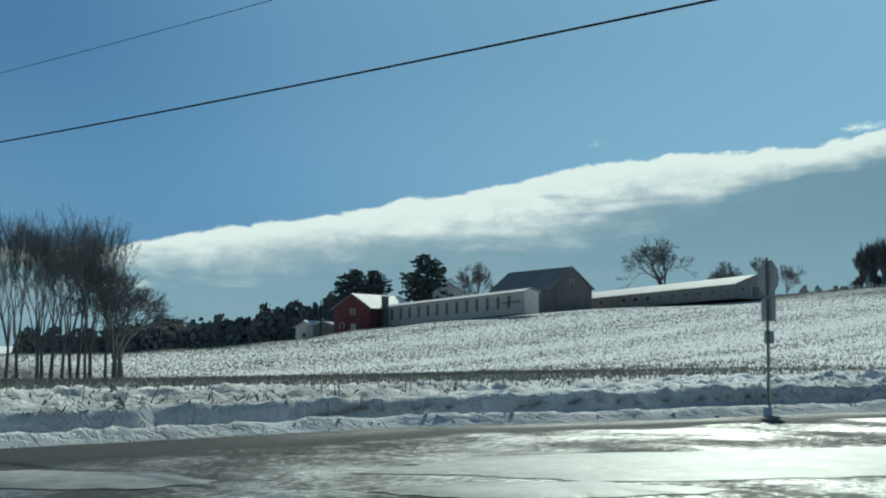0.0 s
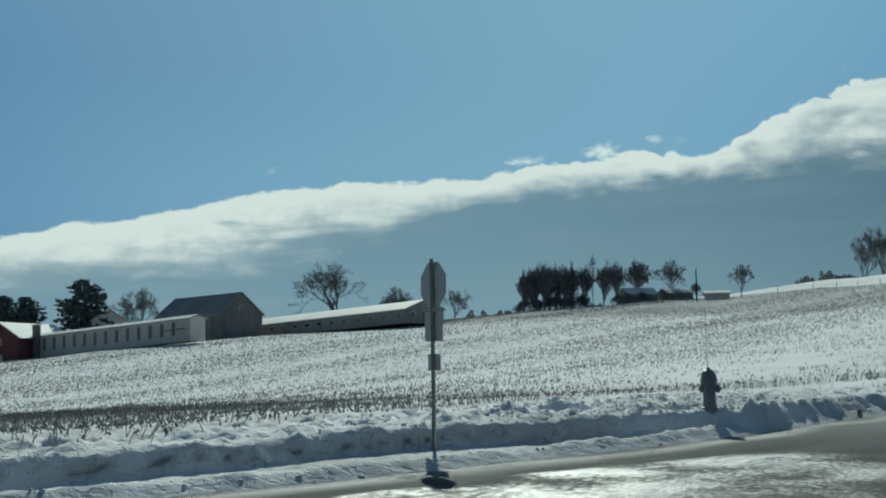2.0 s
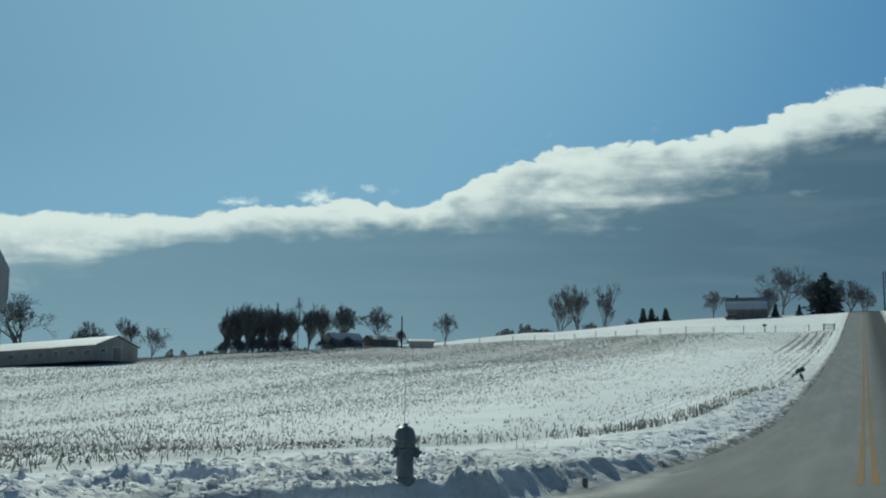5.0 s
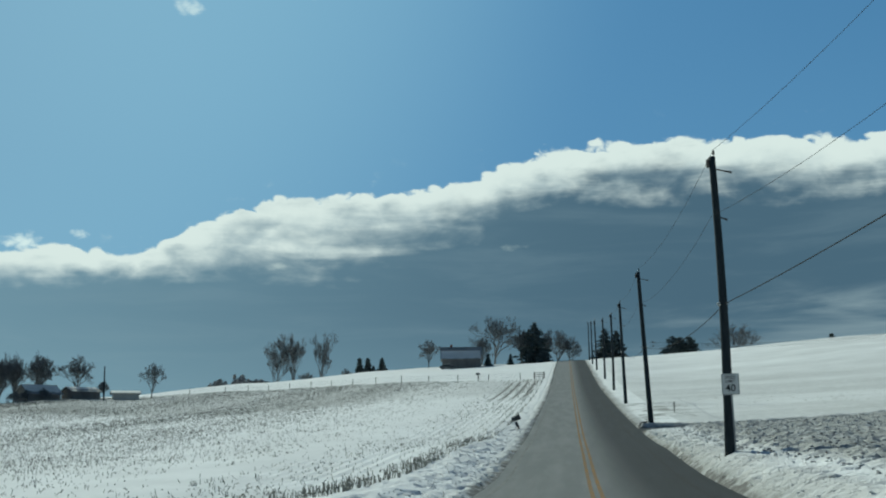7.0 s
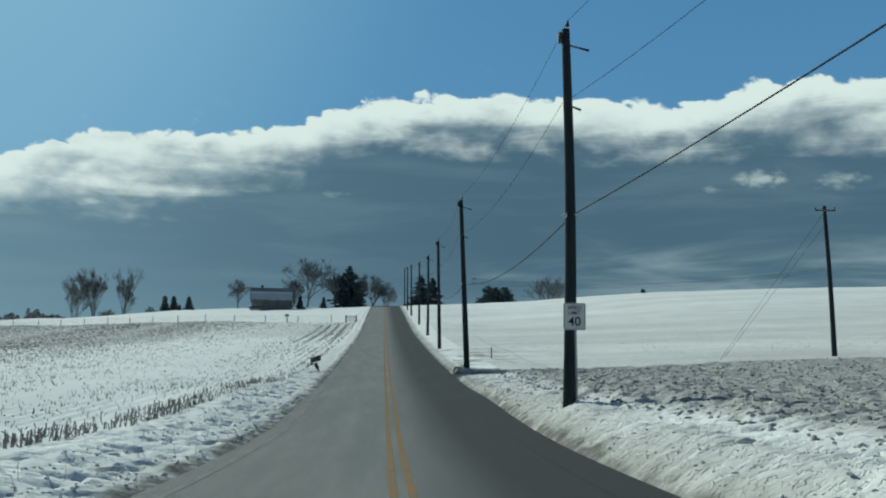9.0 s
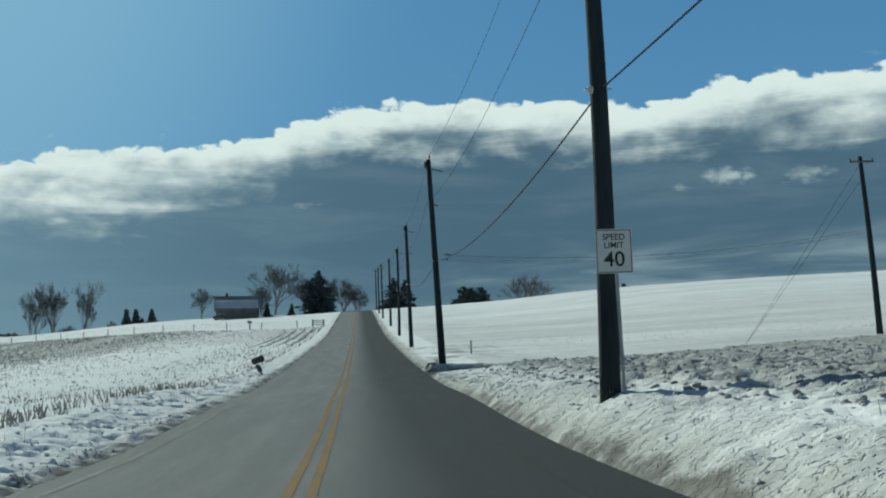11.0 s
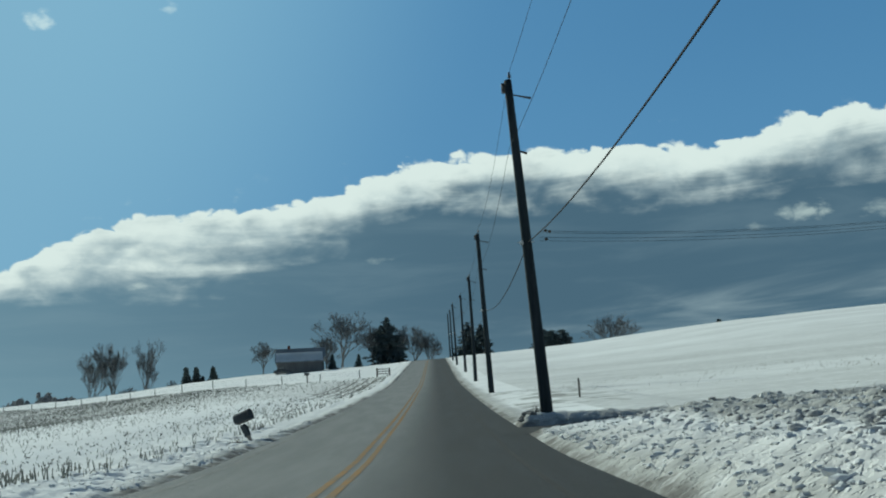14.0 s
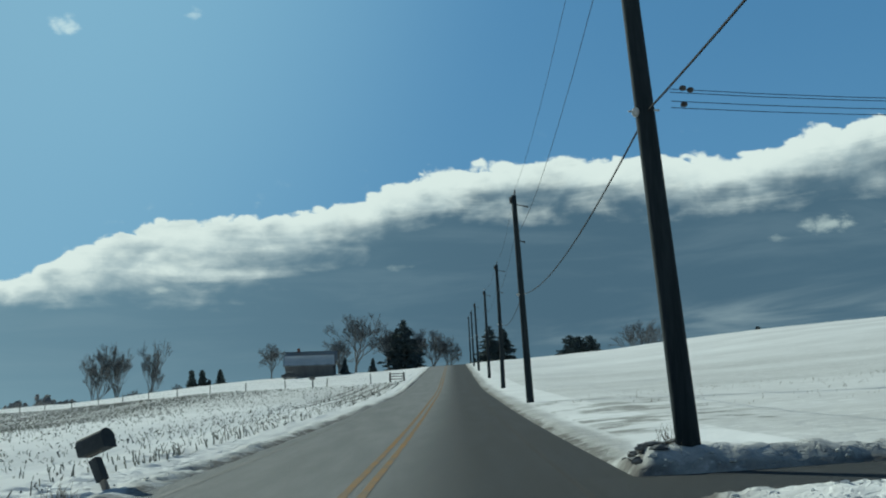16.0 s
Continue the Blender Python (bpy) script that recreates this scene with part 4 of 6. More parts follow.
# by the house on the crest
plant(ROUND[1], "bare_tree", -44.0, 380, 0.95, 15, "small leafless tree beside the house")
plant(ROUND[0], "bare_tree", -24.2, 396, 1.72, 200, "large leafless round-crowned tree by the road", wide=1.1)
plant(BUSHY[1], "bare_tree", -27.6, 385, 0.85, 20, "leafless tree beside the house")
plant(BUSHY[0], "bare_tree", -15.6, 394, 1.1, 140, "leafless tree behind the spruce")
plant(SPRUCE[0], "spruce_tree", -10.9, 388, 1.18, 0, "dark tall spruce beside the road on the crest", wide=1.3)
for i, (x, y, s) in enumerate(((-4.6, 399, 1.28), (-0.8, 404, 1.33), (3.2, 408, 1.1), (-8, 404, 1.2))):
    plant(ROUND[i % 2], "bare_tree", x - 3, y, s, 80 * i, "leafless tree beside the road over the crest", group="roadside trees on the crest")
plant(SHRUB[0], "spruce_bush", -24.6, 369, 0.8, 0, "small dark clipped spruce in a snowy yard", "shrub", "yard spruces")
plant(SHRUB[1], "spruce_bush", -17.8, 369.5, 0.72, 50, "small dark clipped spruce in a snowy yard", "shrub", "yard spruces")
plant(SHRUB[0], "spruce_bush", 7.5, 402, 0.75, 90, "small dark spruce on the road's crest", "shrub")
plant(SPRUCE[1], "spruce_tree", 11.4, 396, 1.0, 30, "dark spruce behind the row of poles", wide=1.15)
plant(SPRUCE[0], "spruce_tree", 15.2, 399, 0.97, 80, "dark spruce behind the row of poles", wide=1.15)
# beyond the right-hand rise
plant(PINE[1], "pine_tree", 35.4, 423, 0.98, 10, "dark broad evergreen beyond the snowy rise", wide=0.85, sink=0.2)
plant(PINE[0], "pine_tree", 41.2, 425, 0.98, 70, "dark broad evergreen beyond the snowy rise", wide=0.85, sink=0.4)
plant(PINE[1], "pine_tree", 38.3, 426, 1.0, 140, "dark broad evergreen beyond the snowy rise", wide=0.8, sink=0.5)
plant(WIDE[1], "bare_tree", 56.2, 432, 1.5, 160, "spreading leafless tree beyond the snowy rise", wide=1.0, sink=0.8)
plant(SHRUB[1], "spruce_bush", 83, 398, 1.35, 0, "dark evergreen top showing over the snowy rise", "shrub")
plant(BUSHY[0], "bare_tree", 86, 400, 0.5, 0, "low scrub showing over the snowy rise", "shrub")
plant(BUSHY[1], "bare_tree", 73, 400, 0.42, 40, "low scrub showing over the snowy rise", "shrub")
plant(BUSHY[0], "bare_tree", 97, 396, 0.42, 90, "low scrub showing over the snowy rise", "shrub")


def far_wood(x0, y0, x1, y1, n, hmin, hmax, seed, label, evergreen=0.6, deep=30):
    """A distant belt of trees as one mass of clumps and stems."""
    r = random.Random(seed)
    s = Soup()
    for i in range(n):
        t = r.random()
        x, y = x0 + (x1 - x0) * t + r.uniform(-4, 4), y0 + (y1 - y0) * t + r.uniform(-deep / 2, deep / 2)
        base = gz(x, y)
        h = r.uniform(hmin, hmax) * (0.75 + 0.3 * math.sin(t * 21 + seed) * math.sin(t * 8.3))
        s.tube([(x, y, base - 0.5), (x, y, base + h * 0.8)], [0.2, 0.06], 4)
        dense = r.random() < evergreen
        for k in range(80 if dense else 44):
            q = r.random() ** 0.8
            wide = h * 0.34 * math.sin(math.pi * (0.25 + 0.7 * q)) if dense else h * 0.30 * math.sin(math.pi * (0.15 + 0.8 * q))
            a = r.uniform(0, 2 * math.pi)
            c = Vector((x + wide * math.cos(a) * r.random() ** 0.5, y + wide * math.sin(a) * r.random() ** 0.5, base + h * (0.04 + 0.95 * q)))
            sz = r.uniform(0.5, 1.3) if dense else r.uniform(0.3, 0.7)
            u = Vector((r.gauss(0, 1), r.gauss(0, 1), r.gauss(0, 1))).normalized() * sz
            s.quad(c, u, u.orthogonal().normalized() * sz * 0.6)
    s.part("far_wood", HAZED_GREEN if evergreen > 0.5 else HAZED_TWIG, None, label, False, "woodland", "stuff")


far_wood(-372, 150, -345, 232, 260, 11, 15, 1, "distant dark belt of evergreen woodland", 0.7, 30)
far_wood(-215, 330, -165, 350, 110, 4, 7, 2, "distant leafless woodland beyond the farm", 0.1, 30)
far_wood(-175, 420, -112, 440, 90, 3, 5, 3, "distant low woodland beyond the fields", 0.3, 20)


# ---- utility poles and their wires ----
def curve_tube(s, a, b, sag, r, n=14, sides=4):
    a, b = Vector(a), Vector(b)
    pts = [a.lerp(b, i / n) - Vector((0, 0, sag * 4 * (i / n) * (1 - i / n))) for i in range(n + 1)]
    s.tube(pts, [r] * (n + 1), sides)


def utility_pole(x, y, h, lean=(0.0, 0.0), ring=5.9, arms=True, bow=0.0, label="tall weathered wooden utility pole in roadside snow", crossarm=False):
    z = gz(x, y) - 0.4
    t = thing("utility_pole", x, y, z, label, "utility pole", "poles along the road")
    h += 0.4
    n = 12
    pts = [(lean[0] * q + bow * math.sin(math.pi * q), lean[1] * q, h * q) for q in (i / n for i in range(n + 1))]
    rad = [0.208 - 0.072 * i / n for i in range(n + 1)]
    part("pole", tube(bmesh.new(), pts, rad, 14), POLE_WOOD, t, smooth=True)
    top = Vector(pts[-1])
    if ring:
        q = (ring + 0.4) / h
        at = Vector((lean[0] * q + bow * math.sin(math.pi * q), lean[1] * q, ring + 0.4))
        bm = bmesh.new()
        bmesh.ops.create_icosphere(bm, subdivisions=2, radius=0.085, matrix=Matrix.Translation(at + Vector((-0.17, -0.07, 0))) @ Matrix.Diagonal((0.9, 0.8, 1.1, 1)))
        tube(bm, [at + Vector((-0.3, -0.08, 0.02)), at + Vector((0.24, -0.08, 0.02))], [0.018, 0.018], 6)
        part("cable_bracket", bm, WHITE_KNOB, t, "pale cable bracket")
    if arms:
        for dz, reach in ((0.55, 0.78), (2.55, 0.5)):
            b = top - Vector((0, 0, dz))
            bm = tube(bmesh.new(), [b + Vector((0.08, 0, 0.03)), b + Vector((reach * 0.55, 0, -0.05)), b + Vector((reach, 0, -0.14))], [0.03, 0.028, 0.045], 7)
            part("insulator_arm", bm, INSULATOR, t, "dark insulator arm")
        bm = tube(bmesh.new(), [top + Vector((0.06, 0, -0.2)), top + Vector((0.07, 0, 0.22))], [0.02, 0.02], 6)
        for k in range(3):
            tube(bm, [top + Vector((0.07, 0, 0.12 + 0.07 * k)), top + Vector((0.07, 0, 0.17 + 0.07 * k))], [0.075 - 0.012 * k, 0.045 - 0.01 * k], 10)
        part("insulator", bm, INSULATOR, t)
        bm = box(bmesh.new(), top.x - 0.24, top.x - 0.12, top.y - 0.07, top.y + 0.07, h - 0.45, h - 0.1, 0.01)
        part("cutout_bracket", bm, INSULATOR, t)
    if crossarm:
        part("crossarm", box(bmesh.new(), top.x - 0.8, top.x + 0.8, -0.22, -0.12, h - 0.42, h - 0.3, 0.008), GREY_WOOD, t)
        for k in (-0.72, 0.72):
            bm = tube(bmesh.new(), [(top.x + k, -0.17, h - 0.3), (top.x + k, -0.17, h - 0.12)], [0.05, 0.035], 8)
            part("insulator", bm, INSULATOR, t)
    return Vector((x, y, z)) + top, t


POLES = [  # x, y, height, lean, height of the cable bracket, bow
    (9.1, 21.0, 12.2, (0.1, 0), 7.75, 0),
    (5.47, 66.0, 12.2, (-0.05, 0.3), 6.0, 0.10),
    (5.40, 108.9, 11.65, (-0.50, 0.5), 5.74, 0.0),
    (5.66, 152.6, 11.5, (-0.30, 0), 5.9, 0),
    (6.05, 196, 11.5, (-0.05, 0.2), 5.9, 0.04),
    (6.15, 239, 11.3, (-0.1, 0), 5.9, 0),
    (5.80, 283, 11.2, (-0.2, 0), 5.9, 0),
    (5.80, 326, 11.2, (-0.1, 0), 5.9, 0),
    (5.80, 366, 11.2, (-0.1, 0), 5.9, 0),
]
tops, rings = [], []
for x, y, h, lean, ring, bow in POLES:
    top, ob = utility_pole(x, y, h, lean, ring, True, bow)
    tops.append(top)
    q = (ring + 0.4) / (h + 0.4)
    rings.append(Vector((x + 0.03 + lean[0] * q + bow, y - 0.19 + lean[1] * q, gz(x, y) + ring)))
west_top, _ = utility_pole(-52, 10.2, 12.0, (0, 0), 7.4, True, 0, "wooden utility pole at the field's edge")
west_ring = Vector((-52, 10.2, gz(-52, 10.2) + 9.05))
line_top, line_pole = utility_pole(32.9, 113.9, 11.2, (-0.45, 0), 0, False, 0.06, "leaning wooden utility pole with a crossarm in a snowy field", True)


def wire(name, a, b, sag, r, label, n=16):
    s = Soup()
    curve_tube(s, a, b, sag, r, n, 4)
    s.part(name, BLACK, None, label, False, "cable", "", "overhead wires")


for i in range(len(POLES) - 1):
    wire("telephone_cable", rings[i], rings[i + 1], 0.35 if i == 0 else 0.75, 0.018, "black telephone cable strung between wooden poles", 24)
    wire("power_wire", tops[i] + Vector((0.07, 0, 0.3)), tops[i + 1] + Vector((0.07, 0, 0.3)), 0.7, 0.008, "thin bare power wire strung between poles")
    wire("power_wire", tops[i] + Vector((-0.12, 0, -2.5)), tops[i + 1] + Vector((-0.12, 0, -2.5)), 0.8, 0.008, "thin bare power wire strung between poles")
wire("telephone_cable", rings[0], west_ring, 0.35, 0.027, "black telephone cable crossing over the road", 30)
wire("power_wire", rings[0] + Vector((0, 0, 2.5)), west_top + Vector((0, 0, -0.6)), 0.4, 0.010, "thin bare power wire crossing over the road", 24)
for dz, side in ((0.36, -0.05), (0.30, 0.0), (0.14, 0.05), (0.02, 0.1)):
    a = rings[2] + Vector((0.4, 0, dz))
    wire("service_wire", a, line_top + Vector((-0.1 + side, -0.17, -4.9 + dz * 0.6)), 0.75, 0.007, "dark service wire running across the field")
for k, (ax, ay) in enumerate(((23.8, 112.2), (25.4, 116.4))):
    wire("guy_wire", line_top + Vector((-0.1, 0, -0.6 - k)), (ax, ay, gz(ax, ay)), 0.0, 0.012, "steel guy wire anchored in the snow", 2)
for k in range(3):
    bm = bmesh.new()
    c = rings[2] + Vector((0.62 + 0.13 * (k == 1), -0.02, 0.36 - 0.04 * (k == 1) - 0.3 * (k == 2)))
    bmesh.ops.create_uvsphere(bm, u_segments=10, v_segments=6, radius=0.05, matrix=Matrix.Translation(c) @ Matrix.Diagonal((1.3, 1, 1, 1)))
    tagged(part("strain_insulator", bm, INSULATOR), "small dark strain insulator on a service wire", "insulator", "service insulators")


# ---- road signs ----
def octagon(r):
    return [(r * math.cos(math.pi / 8 + k * math.pi / 4), r * math.sin(math.pi / 8 + k * math.pi / 4)) for k in range(8)]


def stop_sign(x, y, rz):
    t = thing("stop_sign", x, y, 0.0, "grey metal back of an octagonal stop sign on its post", "road sign", rz=rz)
    bm = bmesh.new()
    for sx in (-1, 1):
        box(bm, sx * 0.026 - 0.004, sx * 0.026 + 0.004, -0.022, 0.012, -0.3, 2.9)
    box(bm, -0.03, 0.03, 0.012, 0.018, -0.3, 2.9)
    part("post", bm, GALV, t, "galvanised steel channel post")
    bm = prism(bmesh.new(), [(a, b + 2.46) for a, b in octagon(0.41)], 0.024, 0.030)
    plate = part("octagon_plate", bm, ALU, t, "bare aluminium octagonal back")
    bm = prism(bmesh.new(), [(a, b + 2.46) for a, b in octagon(0.40)], 0.031, 0.034)
    part("red_face", bm, plain("sign_red", (0.30, 0.02, 0.02), (0.40, 0.03, 0.03), 4.0, 0.45), plate, "red sign face turned away")
    part("supplementary_plate", box(bmesh.new(), -0.27, 0.27, 0.022, 0.028, 1.53, 2.02, 0.002), ALU, t, "bare aluminium plate back")
    part("lower_plate", box(bmesh.new(), -0.19, 0.19, 0.022, 0.028, 1.05, 1.32, 0.002), ALU, t, "small bare aluminium plate back")
    for z in (1.18, 1.65, 1.9, 2.3, 2.62):
        bm = tube(bmesh.new(), [(0, -0.03, z), (0, 0.02, z)], [0.014, 0.014], 6)
        part("bolt", bm, GALV, t)


stop_sign(-8.66, 21.78, -22)


def text_mesh(body, size, mat, parent, x, z, y, label, squeeze=1.0):
    c = bpy.data.curves.new("lettering", "FONT")
    c.body, c.size, c.align_x, c.extrude, c.offset = body, size, "CENTER", 0.0015, size * 0.012
    tmp = bpy.data.objects.new("lettering", c)
    me = bpy.data.meshes.new_from_object(tmp)
    bpy.data.objects.remove(tmp)
    me.materials.clear()
    me.materials.append(mat)
    me.transform(Matrix.Translation((x, y, z)) @ pose(0, 0, 0, 90, 0, 0) @ Matrix.Diagonal((squeeze, 1, 1, 1)))
    ob = new("lettering", me)
    ob.parent = parent
    return tagged(ob, label)


def rounded(w, h, r, n=5):
    out = []
    for cx, cz, a0 in ((w / 2 - r, h / 2 - r, 0), (-w / 2 + r, h / 2 - r, 90), (-w / 2 + r, -h / 2 + r, 180), (w / 2 - r, -h / 2 + r, 270)):
        out += [(cx + r * math.cos(radians(a0 + 90 * k / n)), cz + r * math.sin(radians(a0 + 90 * k / n))) for k in range(n + 1)]
    return out


def speed_sign(x, y, z, rz):
    t = thing("speed_limit_sign", x, y, gz(x, y) - 0.05, "white speed limit sign with black numerals before a pole", "road sign", rz=rz)
    zc = z - gz(x, y) + 0.05
    plate = part("sign_plate", prism(bmesh.new(), [(a, b + zc) for a, b in rounded(0.69, 0.84, 0.045)], 0, 0.004), SIGN_WHITE, t)
    bm = bmesh.new()
    outer, inner = rounded(0.66, 0.81, 0.04), rounded(0.63, 0.78, 0.028)
    va = [bm.verts.new((a, -0.0015, b + zc)) for a, b in outer]
    vb = [bm.verts.new((a, -0.0015, b + zc)) for a, b in inner]
    for i in range(len(va)):
        bm.faces.new((va[i], va[(i + 1) % len(va)], vb[(i + 1) % len(va)], vb[i]))
    part("border", bm, SIGN_BLACK, plate, "thin black border")
    text_mesh("SPEED", 0.162, SIGN_BLACK, plate, 0, zc + 0.215, -0.003, "black word SPEED", 0.98)
    text_mesh("LIMIT", 0.162, SIGN_BLACK, plate, 0, zc + 0.06, -0.003, "black word LIMIT", 0.98)
    text_mesh("40", 0.40, SIGN_BLACK, plate, 0, zc - 0.285, -0.003, "black numeral 40", 1.0)
    bm = bmesh.new()
    for sx in (-1, 1):
        box(bm, sx * 0.026 - 0.004, sx * 0.026 + 0.004, 0.012, 0.045, -0.3, zc + 0.3)
    box(bm, -0.03, 0.03, 0.006, 0.012, -0.3, zc + 0.3)
    bm.transform(Matrix(((1, 0, -0.02, 0.08), (0, 1, 0, 0), (0, 0, 1, 0), (0, 0, 0, 1))))
    part("post", bm, GALV, t, "galvanised steel channel post")
    for dz in (-0.35, 0.35):
        part("bolt", tube(bmesh.new(), [(0.02, -0.008, zc + dz), (0.02, 0.004, zc + dz)], [0.010, 0.012], 8), GALV, plate)


speed_sign(5.58, 65.60, 4.11, -3)


# ---- hydrant ----
def lathe(bm, profile, m=Matrix(), n=20):
    rings = []
    for r, z in profile:
        rings.append([bm.verts.new(m @ Vector((r * math.cos(2 * math.pi * j / n), r * math.sin(2 * math.pi * j / n), z))) for j in range(n)])
    for a, b in zip(rings, rings[1:]):
        for j in range(n):
            bm.faces.new((a[j], a[(j + 1) % n], b[(j + 1) % n], b[j]))
    bm.faces.new(rings[0][::-1])
    bm.faces.new(rings[-1])
    return bm


def hydrant(x, y, rz):
    t = thing("fire_hydrant", x, y, gz(x, y) + 0.03, "grey-blue painted fire hydrant standing in bank snow", "fire hydrant", rz=rz)
    t.scale = (0.86, 0.86, 0.96)
    part("barrel", lathe(bmesh.new(), [(0.19, -0.1), (0.19, 0.06), (0.145, 0.09), (0.138, 0.50), (0.175, 0.515), (0.175, 0.57), (0.15, 0.575)]), HYDRANT, t, smooth=False)
    part("bonnet", lathe(bmesh.new(), [(0.195, 0.576), (0.20, 0.63), (0.178, 0.645), (0.172, 0.70), (0.152, 0.76), (0.118, 0.80), (0.065, 0.828), (0.04, 0.832), (0.04, 0.865), (0.03, 0.87)]), HYDRANT, t)
    side = pose(0, 0, 0, 0, 90, 0)
    part("nozzle_cap", lathe(bmesh.new(), [(0.07, 0.10), (0.07, 0.17), (0.085, 0.175), (0.085, 0.23), (0.03, 0.24), (0.03, 0.28)], Matrix.Translation((0, 0, 0.44)) @ side, 14), HYDRANT, t)
    part("nozzle_cap", lathe(bmesh.new(), [(0.07, 0.10), (0.07, 0.16), (0.08, 0.165), (0.08, 0.20), (0.03, 0.21), (0.03, 0.24)], Matrix.Translation((0, 0, 0.44)) @ pose(0, 0, 0, 0, -90, 0), 14), HYDRANT, t)
    part("pumper_cap", lathe(bmesh.new(), [(0.09, 0.10), (0.09, 0.16), (0.105, 0.165), (0.105, 0.22), (0.03, 0.23), (0.03, 0.27)], Matrix.Translation((0, 0, 0.40)) @ pose(0, 0, 0, 90, 0, 0), 14), HYDRANT, t)
    for j in range(8):
        a = 2 * math.pi * j / 8
        part("bolt", tube(bmesh.new(), [(0.145 * math.cos(a), 0.145 * math.sin(a), 0.50), (0.145 * math.cos(a), 0.145 * math.sin(a), 0.63)], [0.012, 0.012], 6), HYDRANT, t)


hydrant(-6.22, 27.62, 35)
s = Soup()
s.tube([(0, 0, -0.2), (0.004, 0, 0.9), (0.01, 0, 2.05)], [0.006, 0.005, 0.003], 5)
rod = s.part("marker_rod", GALV, None, "thin upright marker rod behind the hydrant", False, "marker rod")
rod.location = (-6.45, 28.15, gz(-6.45, 28.15))


def stake(x, y, h, rz, label):
    t = thing("marker_stake", x, y, gz(x, y), label, "stake", rz=rz)
    part("stake_board", box(bmesh.new(), -0.05, 0.05, -0.02, 0.02, -0.2, h, 0.006), GREY_WOOD, t)
    part("stake_cap", box(bmesh.new(), -0.052, 0.052, -0.022, 0.022, h + 0.001, h + 0.03, 0.004), SNOWCAP, t, "crust of snow")


stake(8.9, 128.5, 0.95, 12, "short weathered wooden stake in open snow")
stake(-4.95, 33.5, 0.16, 40, "short dark stub of a post in bank snow")


# ---- leaning mailbox ----
def mailbox(x, y):
    t = thing("mailbox", x, y, gz(x, y) - 0.08, "black roadside mailbox tilted on a leaning post", "mailbox", rz=-24)
    lean = radians(-27)
    m = Matrix.Translation((0.12, 0, 0)) @ pose(0, 0, 0, 0, math.degrees(lean), 0)
    bm = box(bmesh.new(), -0.055, 0.055, -0.05, 0.05, -0.3, 0.52, 0.006)
    bm.transform(m)
    part("post", bm, GREY_WOOD, t, "weathered wooden post")
    bm = box(bmesh.new(), -0.095, 0.095, -0.085, 0.085, 0.28, 0.72, 0.01)
    bm.transform(m)
    part("post_sleeve", bm, BOX_BLACK, t)
    body = Matrix.Translation((-0.16, 0, 0.76)) @ pose(0, 0, 0, 0, -17, 0)
    arch = [(-0.17, 0.0), (0.17, 0.0), (0.17, 0.2)] + [(0.17 * math.cos(radians(a)), 0.2 + 0.15 * math.sin(radians(a))) for a in range(15, 180, 15)] + [(-0.17, 0.2)]
    bm = prism(bmesh.new(), arch, -0.30, 0.30)
    bm.transform(body @ pose(0, 0, 0, 0, 0, 90))
    box_ob = part("box_body", bm, BOX_BLACK, t)
    arch2 = [(a * 1.05, b * 1.04 - 0.006) for a, b in arch]
    bm = prism(bmesh.new(), arch2, -0.33, -0.301)
    bm.transform(body @ pose(0, 0, 0, 0, 0, 90))
    part("door", bm, BOX_BLACK, box_ob)
    bm = box(bmesh.new(), -0.02, 0.02, 0.172, 0.180, 0.1, 0.32)
    bm.transform(body)
    part("flag", bm, BRICK, box_ob, "dull red flag")
    bm = box(bmesh.new(), -0.22, 0.12, -0.02, 0.02, -0.02, 0.0)
    bm.transform(body)
    part("bracket", bm, GREY_WOOD, t)


mailbox(-4.80, 110.8)


# ---- pasture fence and gate ----
def fence():
    t = thing("pasture_fence", -6, 255, gz(-6, 255), "weathered post and wire fence across the snow", "fence")
    r = random.Random(9)
    xs = [-10.5 - 6.9 * i for i in range(14)]
    base = Vector((-6, 255, gz(-6, 255)))
    heads = []
    bm = tube(bmesh.new(), [(0, 0, -0.4), (0, 0, 1.35)], [0.085, 0.075], 7)
    me = bpy.data.meshes.new("post")
    bm.to_mesh(me)
    bm.free()
    me.materials.append(GREY_WOOD)
    for i, x in enumerate(xs):
        y = float(field_top(x)) + 2 + r.uniform(-0.2, 0.2)
        ob = new("post", me)
        ob.parent = t
        ob.matrix_parent_inverse = t.matrix_world.inverted()
        ob.matrix_world = Matrix.Translation((x, y, gz(x, y))) @ pose(0, 0, 0, r.uniform(-3, 3), r.uniform(-4, 4), 0) @ Matrix.Diagonal((1, 1, r.uniform(0.9, 1.1), 1))
        heads.append(Vector((x, y, gz(x, y))) - base)
    for h in (0.5, 0.85, 1.2):
        s = Soup()
        for a, b in zip(heads, heads[1:]):
            s.tube([a + Vector((0, 0, h)), b + Vector((0, 0, h))], [0.012, 0.012], 3)
        s.part("fence_wire", GALV, t)


fence()


def gate(x, y):
    t = thing("field_gate", x, y, gz(x, y), "low wooden gate at the field's roadside corner", "gate", rz=8)
    for px in (-1.0, 1.0):
        part("gate_post", box(bmesh.new(), px - 0.13, px + 0.13, -0.13, 0.13, -0.4, 1.35, 0.02), GREY_WOOD, t)
    for z in (0.35, 0.75, 1.1):
        part("rail", box(bmesh.new(), -0.86, 0.86, -0.04, 0.04, z, z + 0.14, 0.01), GREY_WOOD, t)


